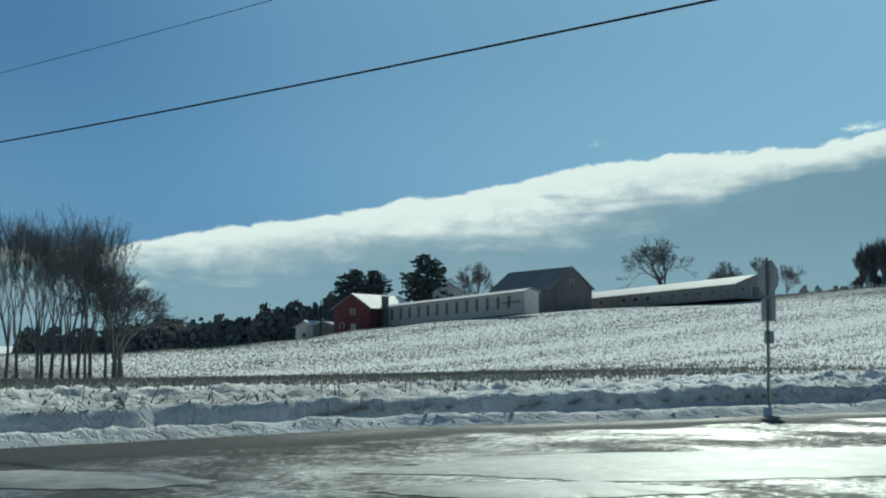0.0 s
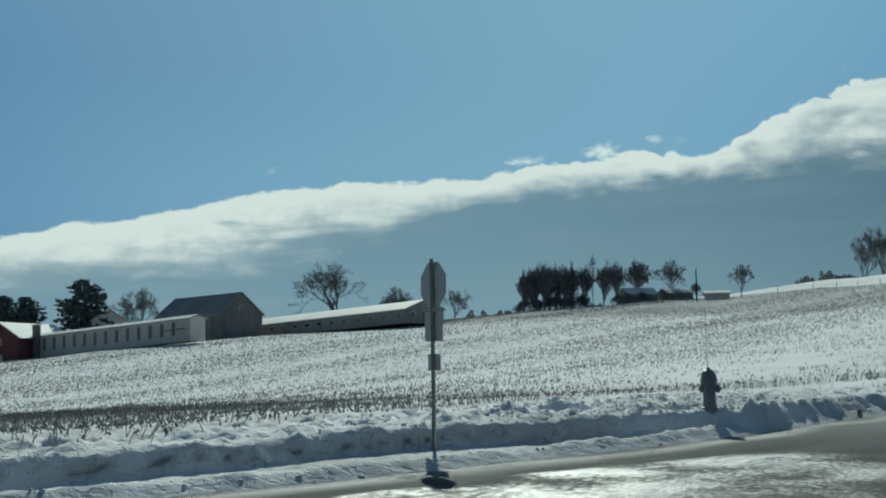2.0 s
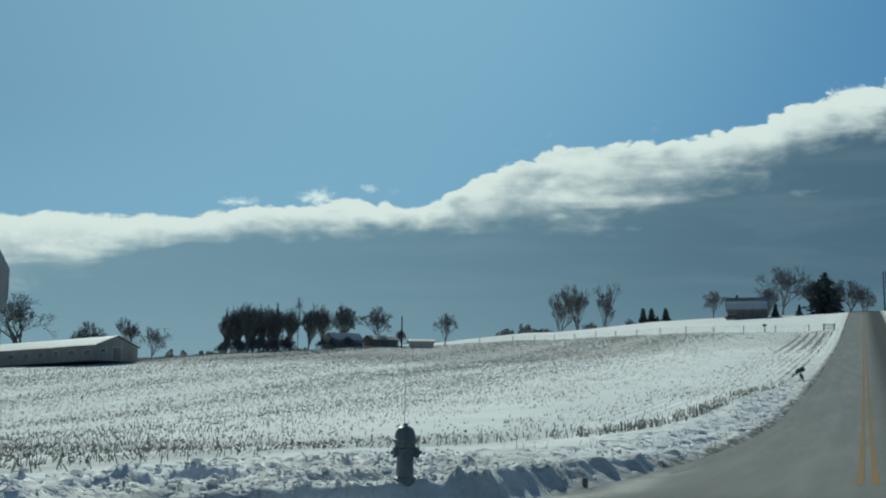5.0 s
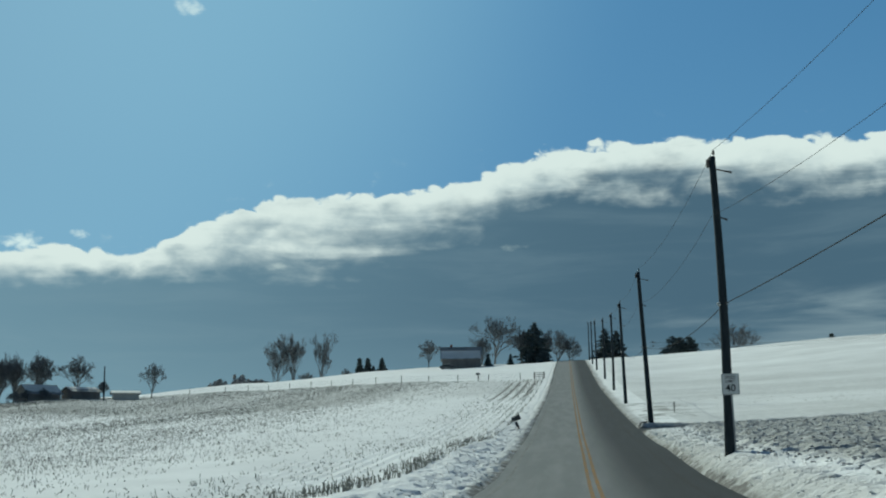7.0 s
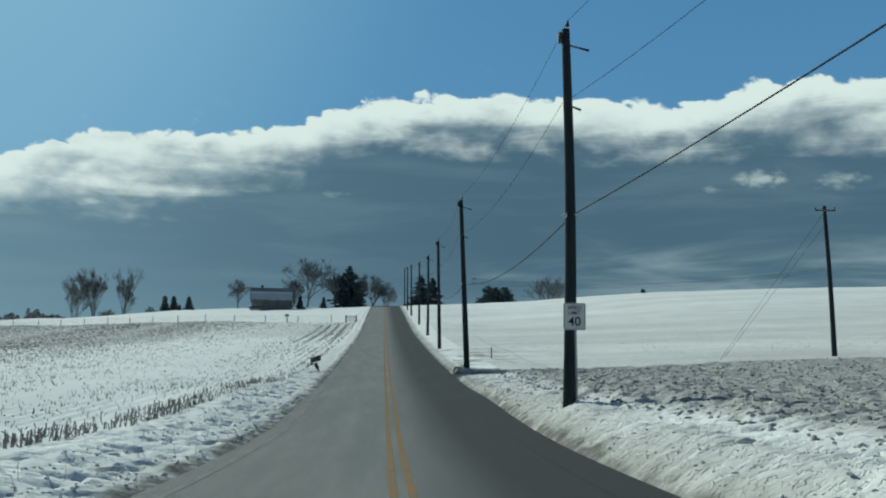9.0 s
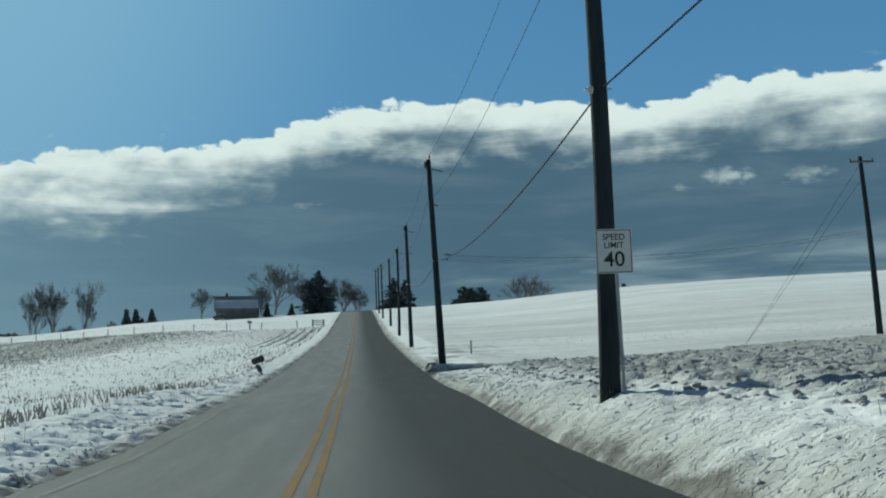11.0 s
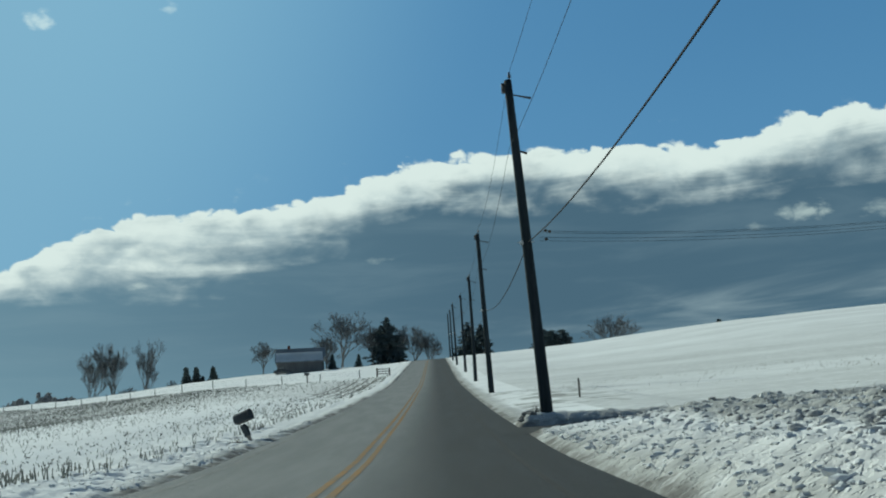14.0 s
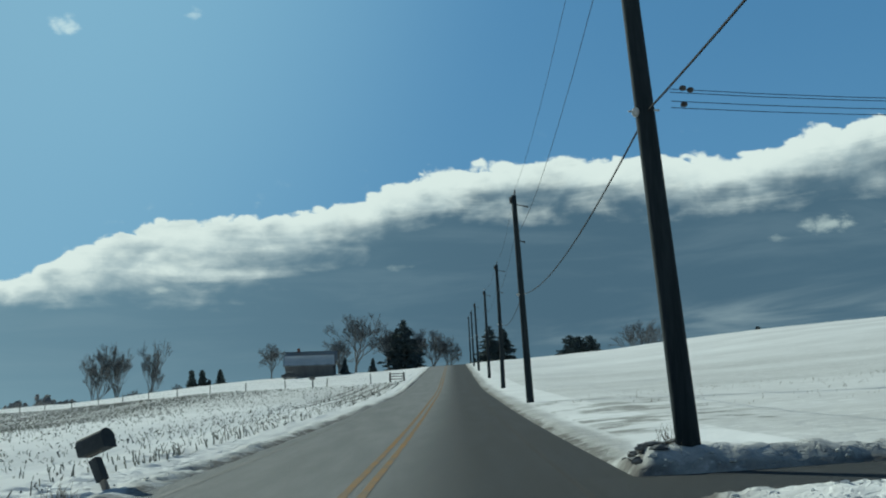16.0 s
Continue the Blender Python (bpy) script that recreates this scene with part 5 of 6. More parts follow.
gate(-6.6, 257)
t = thing("brace_post", -19.6, 264, gz(-19.6, 264), "thick dark post with a box beside the fence", "post")
part("post", box(bmesh.new(), -0.1, 0.1, -0.1, 0.1, -0.4, 1.2, 0.01), GREY_WOOD, t)
part("feed_box", box(bmesh.new(), -0.45, 0.35, -0.25, 0.25, 1.201, 1.65, 0.03), DARK_BOARD, t)


# ---- farm buildings ----
def gabled(name, gx, gy, az, L, W, eave, ridge, wall, roof, label, category="farm building", over=0.5, snow=0.0, group="", level=True):
    """A gabled house: local +x runs along the ridge from the gable that stands at gx, gy, towards the azimuth az."""
    rz = 90 + az
    d = Vector((-math.sin(radians(az)), math.cos(radians(az)), 0))
    c = Vector((gx, gy, 0)) + d * L / 2
    z = min(gz(c.x + d.x * L * k - d.y * W * m, c.y + d.y * L * k + d.x * W * m) for k in (-0.5, 0, 0.5) for m in (-0.5, 0.5))
    zc = gz(c.x, c.y)
    z = z if level else zc
    lift = zc - z
    t = thing(name, c.x, c.y, z - 0.15, label, category, group, rz)
    h, hr = eave + 0.15 + lift, ridge + 0.15 + lift
    bm = prism(bmesh.new(), [(-W / 2, 0), (W / 2, 0), (W / 2, h), (0, hr - 0.12), (-W / 2, h)], -L / 2, L / 2)
    bm.transform(pose(0, 0, 0, 0, 0, 90))
    part("wall", bm, wall, t)
    slope = (hr - h) / (W / 2)
    for sgn in (-1, 1):
        e = W / 2 + over
        ze = h - slope * over
        bm = bmesh.new()
        pts = [(-L / 2 - over, 0, hr), (L / 2 + over, 0, hr), (L / 2 + over, sgn * e, ze), (-L / 2 - over, sgn * e, ze)]
        lo = [bm.verts.new(p) for p in pts]
        hi = [bm.verts.new((p[0], p[1], p[2] + 0.16)) for p in pts]
        bm.faces.new(lo), bm.faces.new(hi)
        for i in range(4):
            bm.faces.new((lo[i], lo[(i + 1) % 4], hi[(i + 1) % 4], hi[i]))
        bmesh.ops.recalc_face_normals(bm, faces=bm.faces)
        slab = part("roof_slope", bm, roof, t)
        if snow:
            bm = bmesh.new()
            n = 14
            rows = []
            r = random.Random(int(abs(gx) * 10) + (sgn > 0))
            for i in range(n + 1):
                fx = -L / 2 - over * 0.6 + (L + 1.2 * over) * i / n
                reach = min(1.0, snow * r.uniform(0.86, 1.1))
                rows.append([bm.verts.new((fx, sgn * e * q, hr + 0.161 + (ze - hr) * q + 0.05 * (1 - (2 * k / 5 - 1) ** 4) + 0.004))
                             for k, q in enumerate(0.02 + (reach - 0.04) * j / 5 for j in range(6))])
            for a, b in zip(rows, rows[1:]):
                for j in range(5):
                    bm.faces.new((a[j], a[j + 1], b[j + 1], b[j]))
            bmesh.ops.recalc_face_normals(bm, faces=bm.faces)
            part("snow_cover", bm, SNOWCAP, slab, "settled snow")
    return t, h, hr


def opening(t, name, mat, x, z, w, h, side, L, W, label=""):
    """A recessed-looking panel with a frame on a wall: side is n, s (long walls) or e, w (gables)."""
    m = {"n": pose(0, W / 2, 0, 0, 0, 180), "s": pose(0, -W / 2, 0), "e": pose(L / 2, 0, 0, 0, 0, 90), "w": pose(-L / 2, 0, 0, 0, 0, -90)}[side]
    bm = box(bmesh.new(), x - w / 2, x + w / 2, -0.05, 0.02, z, z + h)
    bm.transform(m)
    ob = part(name, bm, mat, t, label)
    bm = bmesh.new()
    for a, b, c, d in ((x - w / 2 - 0.12, x - w / 2 - 0.001, z - 0.1, z + h + 0.1), (x + w / 2 + 0.001, x + w / 2 + 0.12, z - 0.1, z + h + 0.1)):
        box(bm, a, b, -0.08, 0.02, c, d)
    box(bm, x - w / 2, x + w / 2, -0.08, 0.02, z + h + 0.001, z + h + 0.1)
    bm.transform(m)
    part("frame", bm, WHITEWASH, ob)


# red barn, gable towards the field
t, h, hr = gabled("red_barn", -207.9, 151.7, 24, 22, 9.4, 4.7, 7.8, RED, ROOF_METAL, "red board barn with a snow-dusted roof", snow=0.95)
opening(t, "door", WHITEWASH, 0.4, 0.2, 1.1, 2.1, "w", 22, 9.4, "pale door")
opening(t, "hay_door", DARK_BOARD, 0.2, 4.4, 1.0, 1.3, "w", 22, 9.4)
opening(t, "window", GLASS_DARK, -2.6, 1.4, 0.9, 1.1, "w", 22, 9.4)
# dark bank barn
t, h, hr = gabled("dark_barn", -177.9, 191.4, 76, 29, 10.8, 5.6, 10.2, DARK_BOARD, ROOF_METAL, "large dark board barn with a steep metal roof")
opening(t, "barn_door", WHITEWASH, -5.0, 0.3, 3.4, 3.2, "s", 29, 10.8, "pale sliding door")
opening(t, "barn_door", WHITEWASH, -9.6, 0.3, 3.6, 3.4, "s", 29, 10.8, "pale sliding door")
opening(t, "vent", DARK_BOARD, 0.0, 7.4, 0.8, 0.9, "w", 29, 10.8)


def run(name, a, b, W, eave, ridge, wall, roof, label, snow=0.0, over=0.4):
    """A long shed from end a to end b."""
    a, b = Vector((*a, 0)), Vector((*b, 0))
    d = (b - a).normalized()
    az = math.degrees(math.atan2(-d.x, d.y))
    L = (b - a).length
    return (*gabled(name, a.x, a.y, az, L, W, eave, ridge, wall, roof, label, snow=snow, over=over, level=False), L)


def graded(t, grade):
    """Lets a long building follow the slope of its ground: so many metres of fall for each metre along it."""
    m = Matrix.Identity(4)
    m[2][0] = grade
    for ob in t.children_recursive:
        ob.data.transform(m)


# long whitewashed shed with a row of dark openings towards the field
t, h, hr, L = run("poultry_house", (-159.1, 160.5), (-212.2, 161.6), 3.8, 4.1, 4.75, WHITEWASH, ROOF_METAL, "long whitewashed shed with a row of dark openings", 0.9)
for k in range(13):
    opening(t, "shutter", DARK_BOARD, -L / 2 + 9 + k * 3.3, h - 3.0, 0.95, 2.5, "n", L, 3.8)
for k in range(2):
    opening(t, "window", GLASS_DARK, -L / 2 + 2.6 + k * 2.2, h - 1.7, 0.9, 0.9, "n", L, 3.8)
opening(t, "door", DARK_BOARD, -L / 2 + 3.6, h - 3.9, 1.6, 1.9, "n", L, 3.8)
part("balcony", box(bmesh.new(), -L / 2 + 1.2, -L / 2 + 6, 1.95, 2.8, h - 1.95, h - 1.8), GREY_WOOD, t)
graded(t, -0.05)
# chimney-like dark silo stub beside the red barn
t = thing("silo_stub", -205.3, 159.0, gz(-205.3, 159.0) - 0.2, "narrow dark tower beside the red barn", "tower")
part("tower_wall", box(bmesh.new(), -0.6, 0.6, -0.6, 0.6, 0, 7.3, 0.05), DARK_BOARD, t)
part("tower_cap", box(bmesh.new(), -0.75, 0.75, -0.75, 0.75, 7.301, 7.5, 0.03), ROOF_METAL, t)
# low poultry shed with snow on its roof
t, h, hr, L = run("low_shed", (-134.4, 199.7), (-188.5, 209.0), 11.0, 2.7, 4.6, GREY_BOARD, ROOF_METAL, "long low grey shed under a snowy roof", 1.0)
for k in range(14):
    opening(t, "window", GLASS_DARK, -L / 2 + 3 + k * 4.15, h - 1.5, 1.6, 0.7, "n", L, 11.0)
opening(t, "door", DARK_BOARD, 0, 0.3, 2.2, 2.3, "w", L, 11.0)
graded(t, -0.035)
# small buildings at the farm's low end
t, h, hr = gabled("white_cottage", -231.8, 154.5, 20, 7, 5.2, 2.8, 4.2, WHITEWASH, ROOF_METAL, "small white outbuilding with a snowy roof", snow=1.0)
opening(t, "window", GLASS_DARK, 0, 1.2, 0.8, 0.9, "w", 7, 5.2)
gabled("low_barn", -224.0, 155.0, 30, 9, 6.0, 1.9, 2.9, DARK_BOARD, ROOF_METAL, "low dark outbuilding beside the red barn", snow=0.7)
t, h, hr = gabled("farmhouse", -222, 191.7, 60, 9, 8, 7.2, 9.8, WHITEWASH, ROOF_METAL, "farmhouse showing its snowy roof behind the shed", "house", snow=1.0)
part("chimney", box(bmesh.new(), -0.4, 0.4, -0.4, 0.4, hr - 0.6, hr + 0.9, 0.02), BRICK, t)
utility_pole(-206.2, 142.1, 7.9, (0.1, 0), 0, False, 0, "slim wooden pole before the farm outbuildings")
utility_pole(-107.3, 277.8, 7.9, (0, 0), 0, False, 0, "slim wooden pole on the skyline")
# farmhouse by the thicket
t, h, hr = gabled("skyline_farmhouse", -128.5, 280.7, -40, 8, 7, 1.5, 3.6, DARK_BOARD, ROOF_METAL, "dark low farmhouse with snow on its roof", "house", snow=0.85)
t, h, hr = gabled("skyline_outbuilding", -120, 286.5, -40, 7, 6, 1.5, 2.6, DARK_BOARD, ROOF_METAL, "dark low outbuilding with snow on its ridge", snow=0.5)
gabled("pale_shed", -108.5, 286, -65, 6, 4, 1.4, 2.0, WHITEWASH, ROOF_METAL, "small pale shed under a white roof", snow=1.0)
gabled("far_shed", 49.5, 429, -75, 6.5, 4.5, 2.0, 3.4, GREY_BOARD, ROOF_METAL, "small grey shed with a snowy roof beyond the rise", snow=1.0)
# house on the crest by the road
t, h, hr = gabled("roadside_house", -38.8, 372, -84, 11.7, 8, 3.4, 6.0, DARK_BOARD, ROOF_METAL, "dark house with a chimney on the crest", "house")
part("chimney", box(bmesh.new(), -3.4, -2.7, -0.35, 0.35, hr - 0.8, hr + 0.9, 0.02), BRICK, t)
opening(t, "window", GLASS_DARK, -3.6, 1.4, 1.0, 1.1, "n", 11.7, 8)
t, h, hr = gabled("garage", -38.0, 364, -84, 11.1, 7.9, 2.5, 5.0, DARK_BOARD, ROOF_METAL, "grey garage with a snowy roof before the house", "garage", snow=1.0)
opening(t, "garage_door", GREY_BOARD, 1.8, 0.3, 2.6, 1.9, "n", 11.1, 7.9)
opening(t, "window", GLASS_DARK, -2.6, 1.0, 1.3, 0.8, "n", 11.1, 7.9)


def parked_car(x, y, rz):
    t = thing("parked_car", x, y, gz(x, y), "dark parked car with a snowy roof before the house", "car", rz=rz)
    prof = [(-2.1, 0.35), (2.1, 0.35), (2.15, 0.7), (1.95, 0.88), (1.1, 0.98), (0.55, 1.42), (-0.9, 1.45), (-1.6, 1.0), (-2.1, 0.92), (-2.18, 0.6)]
    bm = prism(bmesh.new(), prof, -0.85, 0.85)
    bmesh.ops.bevel(bm, geom=bm.edges[:], offset=0.05, segments=2, affect="EDGES")
    part("body", bm, CAR_PAINT, t)
    for wx in (-1.35, 1.35):
        for wy in (-0.82, 0.82):
            w = part("wheel", tube(bmesh.new(), [(wx, wy - 0.1, 0.31), (wx, wy + 0.1, 0.31)], [0.31, 0.31], 16), RUBBER, t)
            part("rim", tube(bmesh.new(), [(wx, wy - 0.105, 0.31), (wx, wy + 0.105, 0.31)], [0.18, 0.18], 12), GALV, w)
    part("side_window", prism(bmesh.new(), [(-1.2, 1.0), (0.95, 1.0), (0.45, 1.36), (-0.85, 1.38)], -0.862, -0.852), GLASS_DARK, t)
    part("side_window", prism(bmesh.new(), [(-1.2, 1.0), (0.95, 1.0), (0.45, 1.36), (-0.85, 1.38)], 0.852, 0.862), GLASS_DARK, t)
    part("snow_cover", box(bmesh.new(), -0.85, 0.5, -0.7, 0.7, 1.452, 1.54, 0.03), SNOWCAP, t, "settled snow")


parked_car(-35.5, 354, 8)


# ---- loose stuff on the ground ----
def path_distance(x, y):
    """Plan distance to the line that the road makes, as a measure of nearness."""
    return np.hypot(np.maximum(np.abs(x - 1) - 2, 0), np.maximum.reduce([y - 110, 5 - y, 0 * y]))


def stubble():
    r = np.random.RandomState(7)
    xs, ys, first = [], [], []
    for k in range(0, 330):
        d = 0.76 * k
        n = int(370 / 0.21 * (2.2 if k < 9 else 2.0 if d < 60 else 1.3))
        y = -35 + 370 * r.rand(n)
        x = field_edge(y) - d + r.normal(0, 0.06, n)
        xs.append(x), ys.append(y), first.append(np.full(n, k))
    x, y, k = np.concatenate(xs), np.concatenate(ys), np.concatenate(first)
    far = path_distance(x, y)
    cover = field_noise(x * 0.9, y * 0.12, 8, 71, 3)
    keep = np.where(far < 60, 0.52, 0.44) * np.clip(0.78 + 0.9 * cover, 0.15, 1.3)
    # by the junction: a broken outer row, a dense band, a clean strip, then the open field
    wob = k + 1.5 * field_noise(y, 0 * y, 12, 77, 2)
    near = np.where(k < 2, 0.13, np.where(wob < 5.6, 0.20 + 0.18 * step(y, 10, 24), np.where(wob < 9.2, 0.12, keep * 1.5)))
    # up the road: short dense outer rows, and a drift that lies clean behind them
    drift = np.exp(-((k - 13 - 4 * field_noise(y, 0 * y, 30, 73, 2)) / 10.0) ** 2)
    up = np.where(k < 2, np.clip(0.62 + 1.1 * field_noise(x, y, 3, 75, 2), 0.1, 1.0) * (1 - 0.75 * step(y, 84, 108)) * np.where(k == 0, 1.0, 0.8), keep * (1 - 0.88 * drift) * np.where(k < 9, 0.4, np.where(k < 60, 0.5, 0.75)))
    up = np.maximum(up, 0.55 * step(field_noise(x, y, 1.3, 79, 2), 0.42, 0.6) * (k < 45))
    mix = step(y, 38, 56)
    keep = near * (1 - mix) + up * mix
    ok = (r.rand(len(x)) < keep) & (y < field_top(x)) & (x > -260)
    x, y, k, far = x[ok], y[ok], k[ok], far[ok]
    n = len(x)
    tall = np.where((k < 2) & (y < 48), 0.27, np.where((k < 2), 0.27, 0.165)) * r.uniform(0.45, 1.35, n) * (1 + np.clip(far - 60, 0, 120) / 500)
    thick = r.uniform(0.011, 0.020, n) * (1 + np.clip(far - 25, 0, 160) / 130)
    thick = thick * np.where((k < 3) & (y > 48), 1.3, np.where(y < 48, 0.8, 1.0))
    lean = r.normal(0, 0.22, (n, 2)) + r.normal(0, 0.8, (n, 2)) * (r.rand(n, 1) < np.where((k < 2) & (y < 48), 0.6, 0.25)[:, None])
    z = ground_z(x, y)
    a0 = r.rand(n) * 2 * math.pi
    co = np.zeros((n, 6, 3))
    for j in range(3):
        a = a0 + 2 * math.pi * j / 3
        dx, dy = np.cos(a) * thick, np.sin(a) * thick
        co[:, j] = np.stack([x + dx, y + dy, z - 0.06], -1)
        co[:, 3 + j] = np.stack([x + dx * 0.8 + lean[:, 0] * tall, y + dy * 0.8 + lean[:, 1] * tall, z + tall * (1 - 0.25 * np.hypot(*lean.T).clip(0, 1.5))], -1)
    base = (np.arange(n) * 6)[:, None]
    close = base[far < 45]
    faces = np.concatenate([base + np.array([[0, 1, 4, 3]]), close + np.array([[1, 2, 5, 4]]), close + np.array([[2, 0, 3, 5]])])
    me = bpy.data.meshes.new("corn_stubble")
    me.from_pydata(co.reshape(-1, 3).tolist(), [], faces.tolist())
    me.materials.append(STRAW)
    tagged(new("corn_stubble", me), "cut corn stalks standing in rows through the snow", "stubble", kind="stuff")
    # broken stalks, leaves and husks between the rows, thick in some bands and thin in others
    m = 300000
    d = 0.5 + 190 * r.rand(m) ** 1.9
    ly = -30 + 360 * r.rand(m)
    lx = field_edge(ly) - d
    far = path_distance(lx, ly)
    wave = d + 1.6 * field_noise(ly, 0 * ly, 14, 77, 2)
    band = 0.5 + 0.5 * np.sin(2 * math.pi * np.sqrt(np.maximum(wave, 0)) * 0.62 - 1.4) + 0.7 * field_noise(lx * 0.7, ly * 0.12, 8, 71, 3)
    thin = step(ly, 40, 62) * (1 - step(d, 16, 46))
    ok = (r.rand(m) < np.clip(0.12 + 0.85 * band, 0.06, 1) * (1 - 0.9 * thin) * (1 - 0.8 * step(ly, 130, 190)) * step(wave, 0.5, 2.0)) & (lx > -235) & (ly < field_top(lx))
    lx, ly, far = lx[ok], ly[ok], far[ok]
    m = len(lx)
    lz = ground_z(lx, ly)
    grow_far = 1 + np.clip(far, 0, 160) / 115
    ln, w = r.uniform(0.03, 0.085, m) * grow_far, r.uniform(0.010, 0.024, m) * grow_far
    a, tilt = r.rand(m) * 2 * math.pi, r.uniform(0.2, 1.6, m)
    ux, uy, uz = np.cos(a) * ln, np.sin(a) * ln, tilt * ln
    wx, wy = -np.sin(a) * w, np.cos(a) * w
    co = np.stack([np.stack([lx - ux - wx, ly - uy - wy, lz - 0.02], -1), np.stack([lx + ux - wx, ly + uy - wy, lz + uz * 1.2 + w], -1),
                   np.stack([lx + ux * 1.1 + wx, ly + uy + wy, lz + uz * 1.2 - w], -1), np.stack([lx - ux + wx, ly - uy + wy, lz - 0.02], -1)], 1)
    me = bpy.data.meshes.new("corn_husks")
    me.from_pydata(co.reshape(-1, 3).tolist(), [], np.arange(m * 4).reshape(-1, 4).tolist())
    me.materials.append(STRAW)
    tagged(new("corn_husks", me), "broken dry corn stalks and husks lying on snow", "crop residue", kind="stuff")


stubble()


def snow_chunks():
    r = random.Random(17)
    s = Soup()
    for i in range(70):
        y = r.uniform(36, 122)
        left = r.random() < 0.5
        out = abs(r.gauss(0.55, 0.7))
        x = float(left_edge(y)) - out if left else float(right_edge(y)) + out
        if x > 14 or (not left and DRIVE[0] - 0.5 < y < DRIVE[1] + 0.5 and r.random() < 0.8):
            continue
        q = r.uniform(0.015, 0.04) * (1.6 if r.random() < 0.06 else 1)
        s.lump((x, y, float(ground_z(x, y, True)) + q * 0.12), q * r.uniform(0.8, 1.7), q * r.uniform(0.8, 1.5), q * 0.75, r, 0.3)
    for i in range(40):  # windrow crumbs at the junction
        y = r.uniform(9, 36)
        x = float(left_edge(y)) - abs(r.gauss(0.38, 0.2))
        q = r.uniform(0.012, 0.04)
        s.lump((x, y, float(ground_z(x, y, True)) + q * 0.15), q * r.uniform(0.9, 1.8), q * r.uniform(0.9, 1.6), q * 0.8, r, 0.35)
    for i in range(70):
        x, y = 4.2 + abs(r.gauss(0, 6)), r.choice((DRIVE[0] - 0.35, DRIVE[1] + 0.3)) + r.gauss(0, 0.22)
        q = r.uniform(0.02, 0.06)
        s.lump((x, y - 0.02 * (x - 4), gz(x, y) + q * 0.2), q * 1.4, q, q * 0.8, r, 0.3)
    s.part("snow_chunks", DIRTY_SNOW, None, "lumps of ploughed snow along the road's edges", True, "snow lumps", "stuff")
    s = Soup()
    for i in range(4200):
        y = r.uniform(46, 103.6)
        x = float(worked_edge(y)) + r.random() ** 1.4 * 34 - 0.6
        q = r.uniform(0.03, 0.075)
        s.lump((x, y, float(ground_z(x, y, True)) + q * 0.1), q * r.uniform(0.8, 1.8), q * r.uniform(0.8, 1.4), q * 0.8, r, 0.35)
    s.part("soil_clods", CLOD, None, "frozen soil clods in a ploughed strip", True, "soil clods", "stuff")
    s = Soup()
    for i in range(46):
        x, y = 4.5 + abs(r.gauss(0, 0.55)), 109.6 + r.gauss(0, 0.4)
        q = r.uniform(0.04, 0.11)
        s.lump((x, y, gz(x, y) + q * 0.2), q * 1.8, q * 1.2, q * 0.6, r, 0.3)
    s.part("slush_heap", SLUSH, None, "dark frozen slush heaped by the driveway mouth", False, "slush heap", "stuff")


snow_chunks()


def snow_crumbs():
    """The broken crust: thousands of small crumbs on the banks beside the road."""
    g = np.random.RandomState(41)
    r = random.Random(43)
    n = 8000
    y = 43 + 60.5 * g.rand(n)
    x = right_edge(y) + 0.3 + 5.0 * g.rand(n) ** 1.3
    clump = field_noise(x, y, 1.1, 45, 2) + g.normal(0, 0.25, n) > 0.5 - 0.5 * step(y, 70, 82)
    x1, y1 = x[clump], y[clump]
    n = 9000
    y = 7 + 29 * g.rand(n)
    x = left_edge(y) - 0.25 - 6.5 * g.rand(n) ** 1.2
    high = ground_z(x, y) - land(x, y)
    clump = ((high > 0.40) & (field_noise(x, y, 1.6, 49, 2) + g.normal(0, 0.2, n) > -0.05) & (x > field_edge(y) + 0.6))
    x2, y2 = x[clump], y[clump]
    n = 2600
    y = 38 + 68 * g.rand(n)
    x = left_edge(y) - 0.2 - 2.2 * g.rand(n) ** 1.2
    clump = field_noise(x, y, 1.1, 47, 2) + g.normal(0, 0.25, n) > 0.1
    xs, ys = np.concatenate([x1, x2, x[clump]]), np.concatenate([y1, y2, y[clump]])
    zs = ground_z(xs, ys, True)
    s = Soup()
    for px, py, pz in zip(xs.tolist(), ys.tolist(), zs.tolist()):
        q = r.uniform(0.016, 0.042) * (1.7 if r.random() < 0.08 else 1)
        s.lump((px, py, pz + q * 0.1), q * r.uniform(0.8, 1.6), q * r.uniform(0.8, 1.4), q * r.uniform(0.6, 0.9), r, 0.35)
    s.part("snow_crumbs", CRUMB, None, "small crumbs of broken snow crust on the banks", False, "snow crumbs", "stuff")


snow_crumbs()


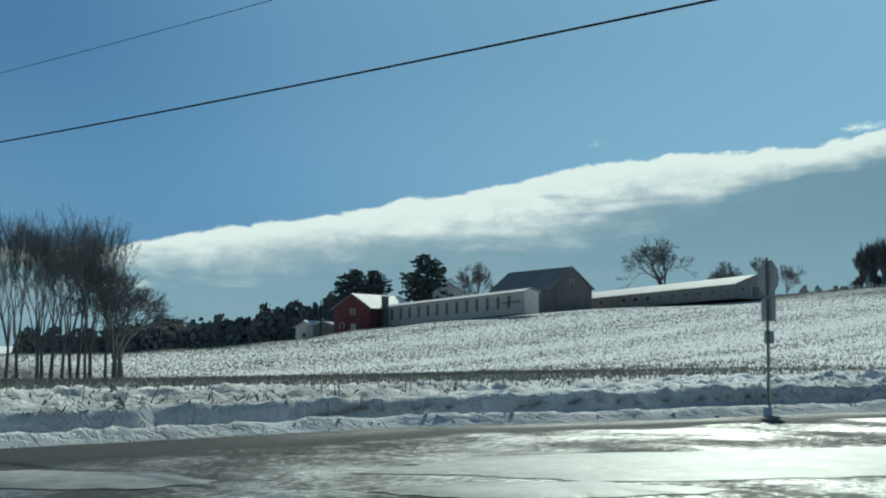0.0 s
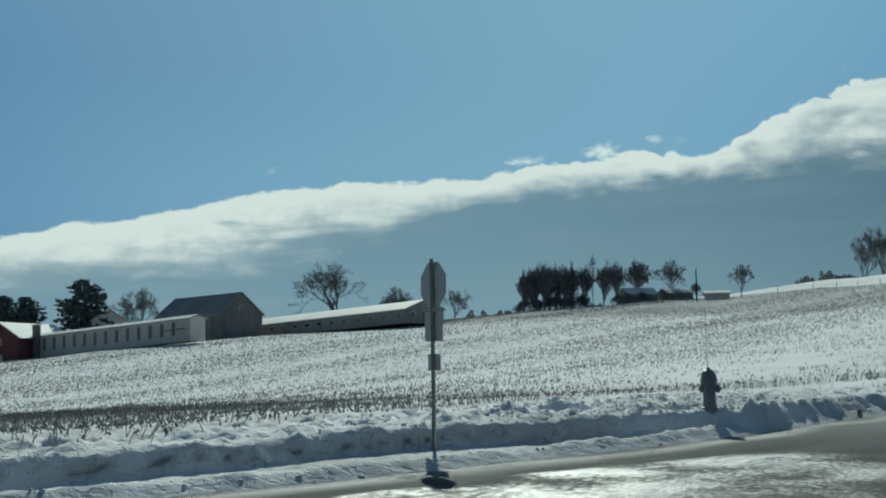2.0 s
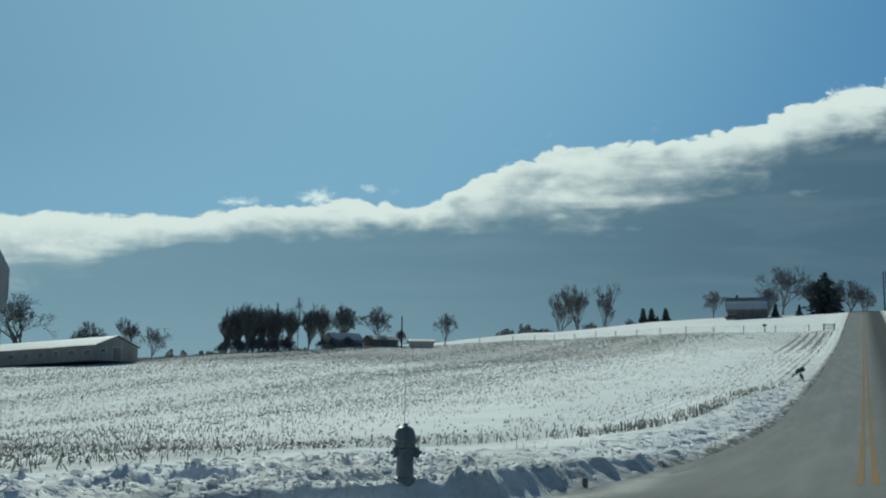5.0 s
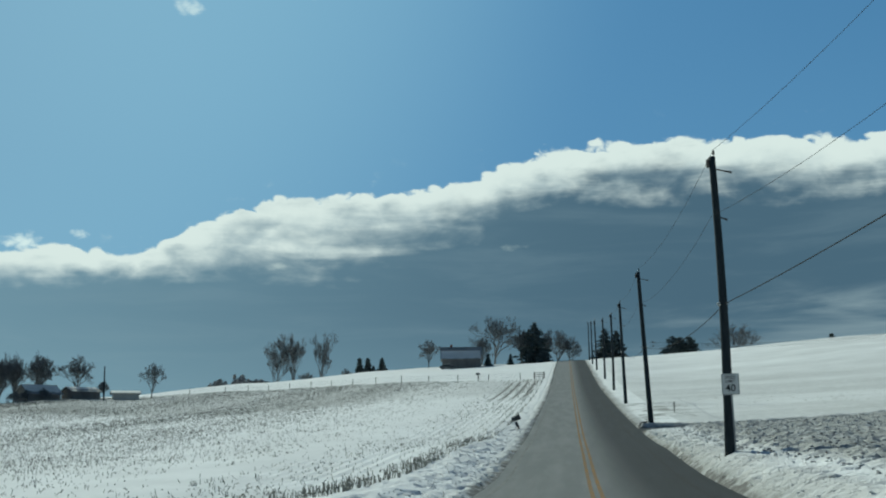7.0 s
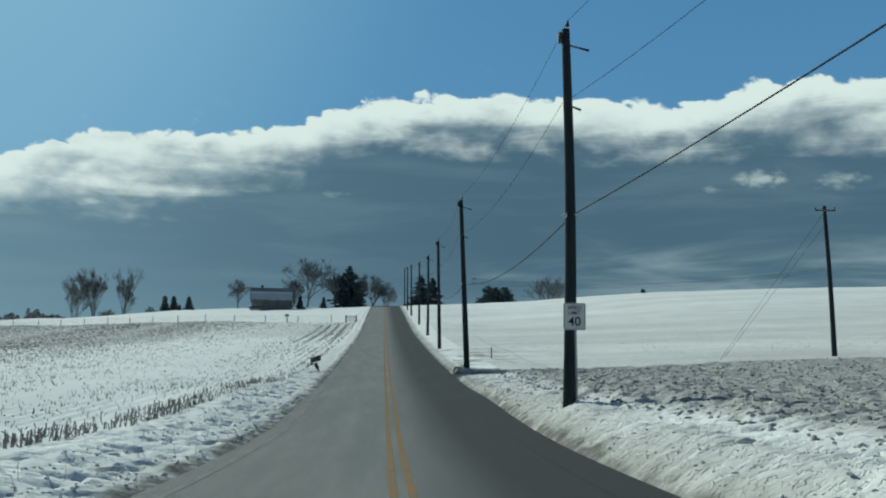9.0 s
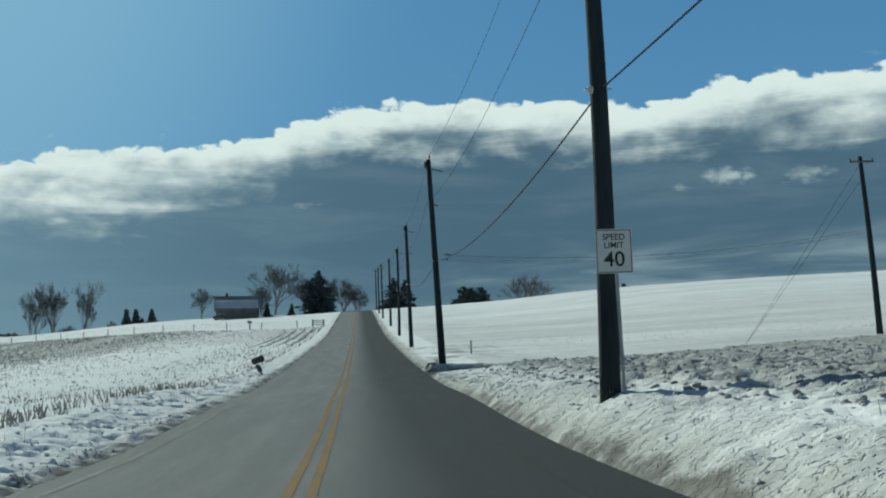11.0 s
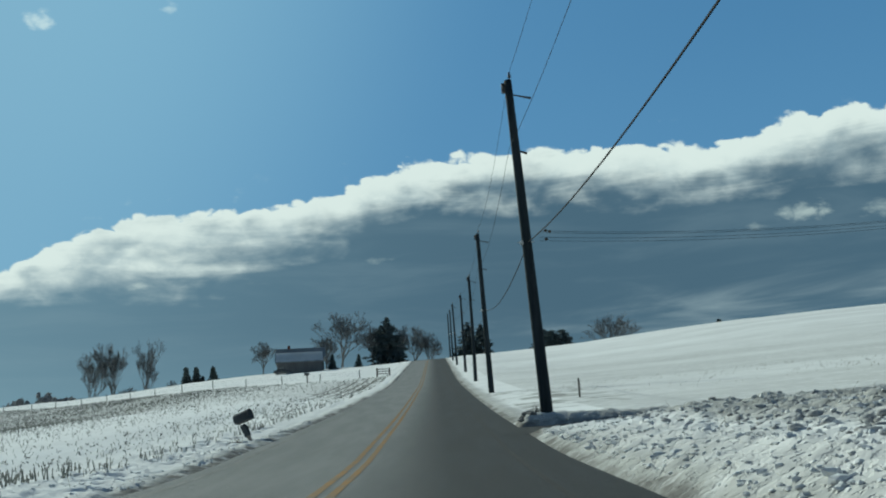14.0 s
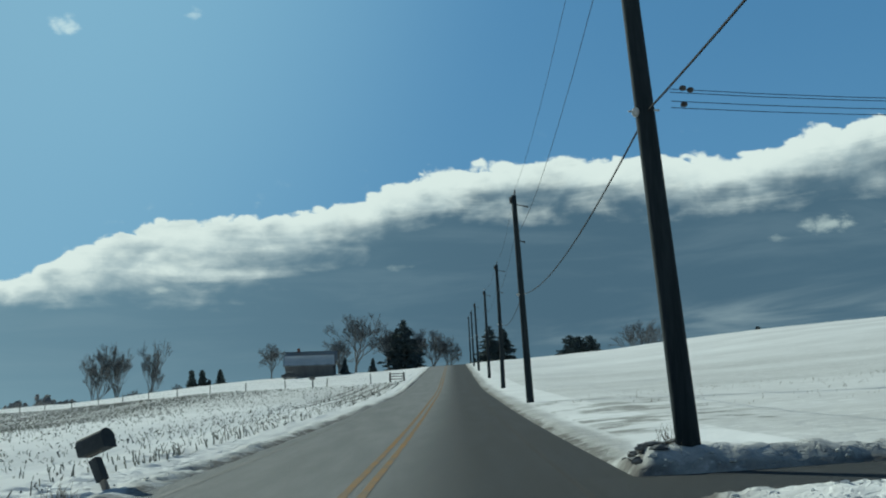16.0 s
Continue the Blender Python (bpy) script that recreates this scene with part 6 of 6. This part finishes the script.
def boulder(x, y, q, label):
    r = random.Random(int(x * 31 + y))
    bm = bmesh.new()
    bmesh.ops.create_icosphere(bm, subdivisions=3, radius=1)
    for v in bm.verts:
        w = 1 + 0.35 * noise.noise(v.co * 1.3 + Vector((x, y, 0))) + 0.12 * noise.noise(v.co * 4 + Vector((y, x, 0)))
        v.co = Vector((v.co.x * q * 1.5 * w, v.co.y * q * w, q * 0.25 + v.co.z * q * 0.7 * w))
    ob = part("snow_block", bm, DIRTY_SNOW, None, label, True, "snow block", "", "thrown snow blocks")
    ob.location = (x, y, gz(x, y))


for x, y, q in ((6.0, 50.0, 0.12), (-5.3, 51.5, 0.15), (-5.2, 46.6, 0.10), (-5.0, 44.0, 0.16), (-5.8, 54.0, 0.11)):
    boulder(x, y, q, "lone block of snow thrown by the plough")


def weeds():
    r = random.Random(23)
    s = Soup()
    spots = [(5.5, 66, 26, 0.35), (5.2, 109.1, 40, 0.4), (-4.8, 108.6, 26, 0.4), (-8.6, 21.8, 8, 0.5), (-6.3, 27.7, 10, 0.6)]
    spots += [(-3.9 - r.random() * 3.5 - 0.4 * (y < 40), y, 3, 0.5) for y in (38 + 72 * i / 40 for i in range(40))]
    spots += [(r.uniform(6, 16), r.uniform(40, 100), 3, 0.4) for i in range(40)]
    spots += [(r.uniform(8, 70), 128 + r.uniform(0, 30), 7, 2.5) for i in range(110)]
    for x, y, n, spread in spots:
        for i in range(n):
            px, py = x + r.gauss(0, spread * 0.5), y + r.gauss(0, spread * 0.5)
            h = r.uniform(0.10, 0.34) * (0.55 if y > 130 else 1)
            z = gz(px, py)
            lean = Vector((r.gauss(0, 0.3), r.gauss(0, 0.3), 1)) * h
            s.tube([(px, py, z - 0.05), Vector((px, py, z)) + lean * 0.5, Vector((px, py, z)) + lean + Vector((r.gauss(0, 0.04), r.gauss(0, 0.04), 0))], [0.006, 0.005, 0.002] if y < 130 else [0.010, 0.008, 0.005], 3)
    s.part("dry_weeds", WEED, None, "dry brown grass stems poking through the snow", False, "weeds", "stuff")


weeds()
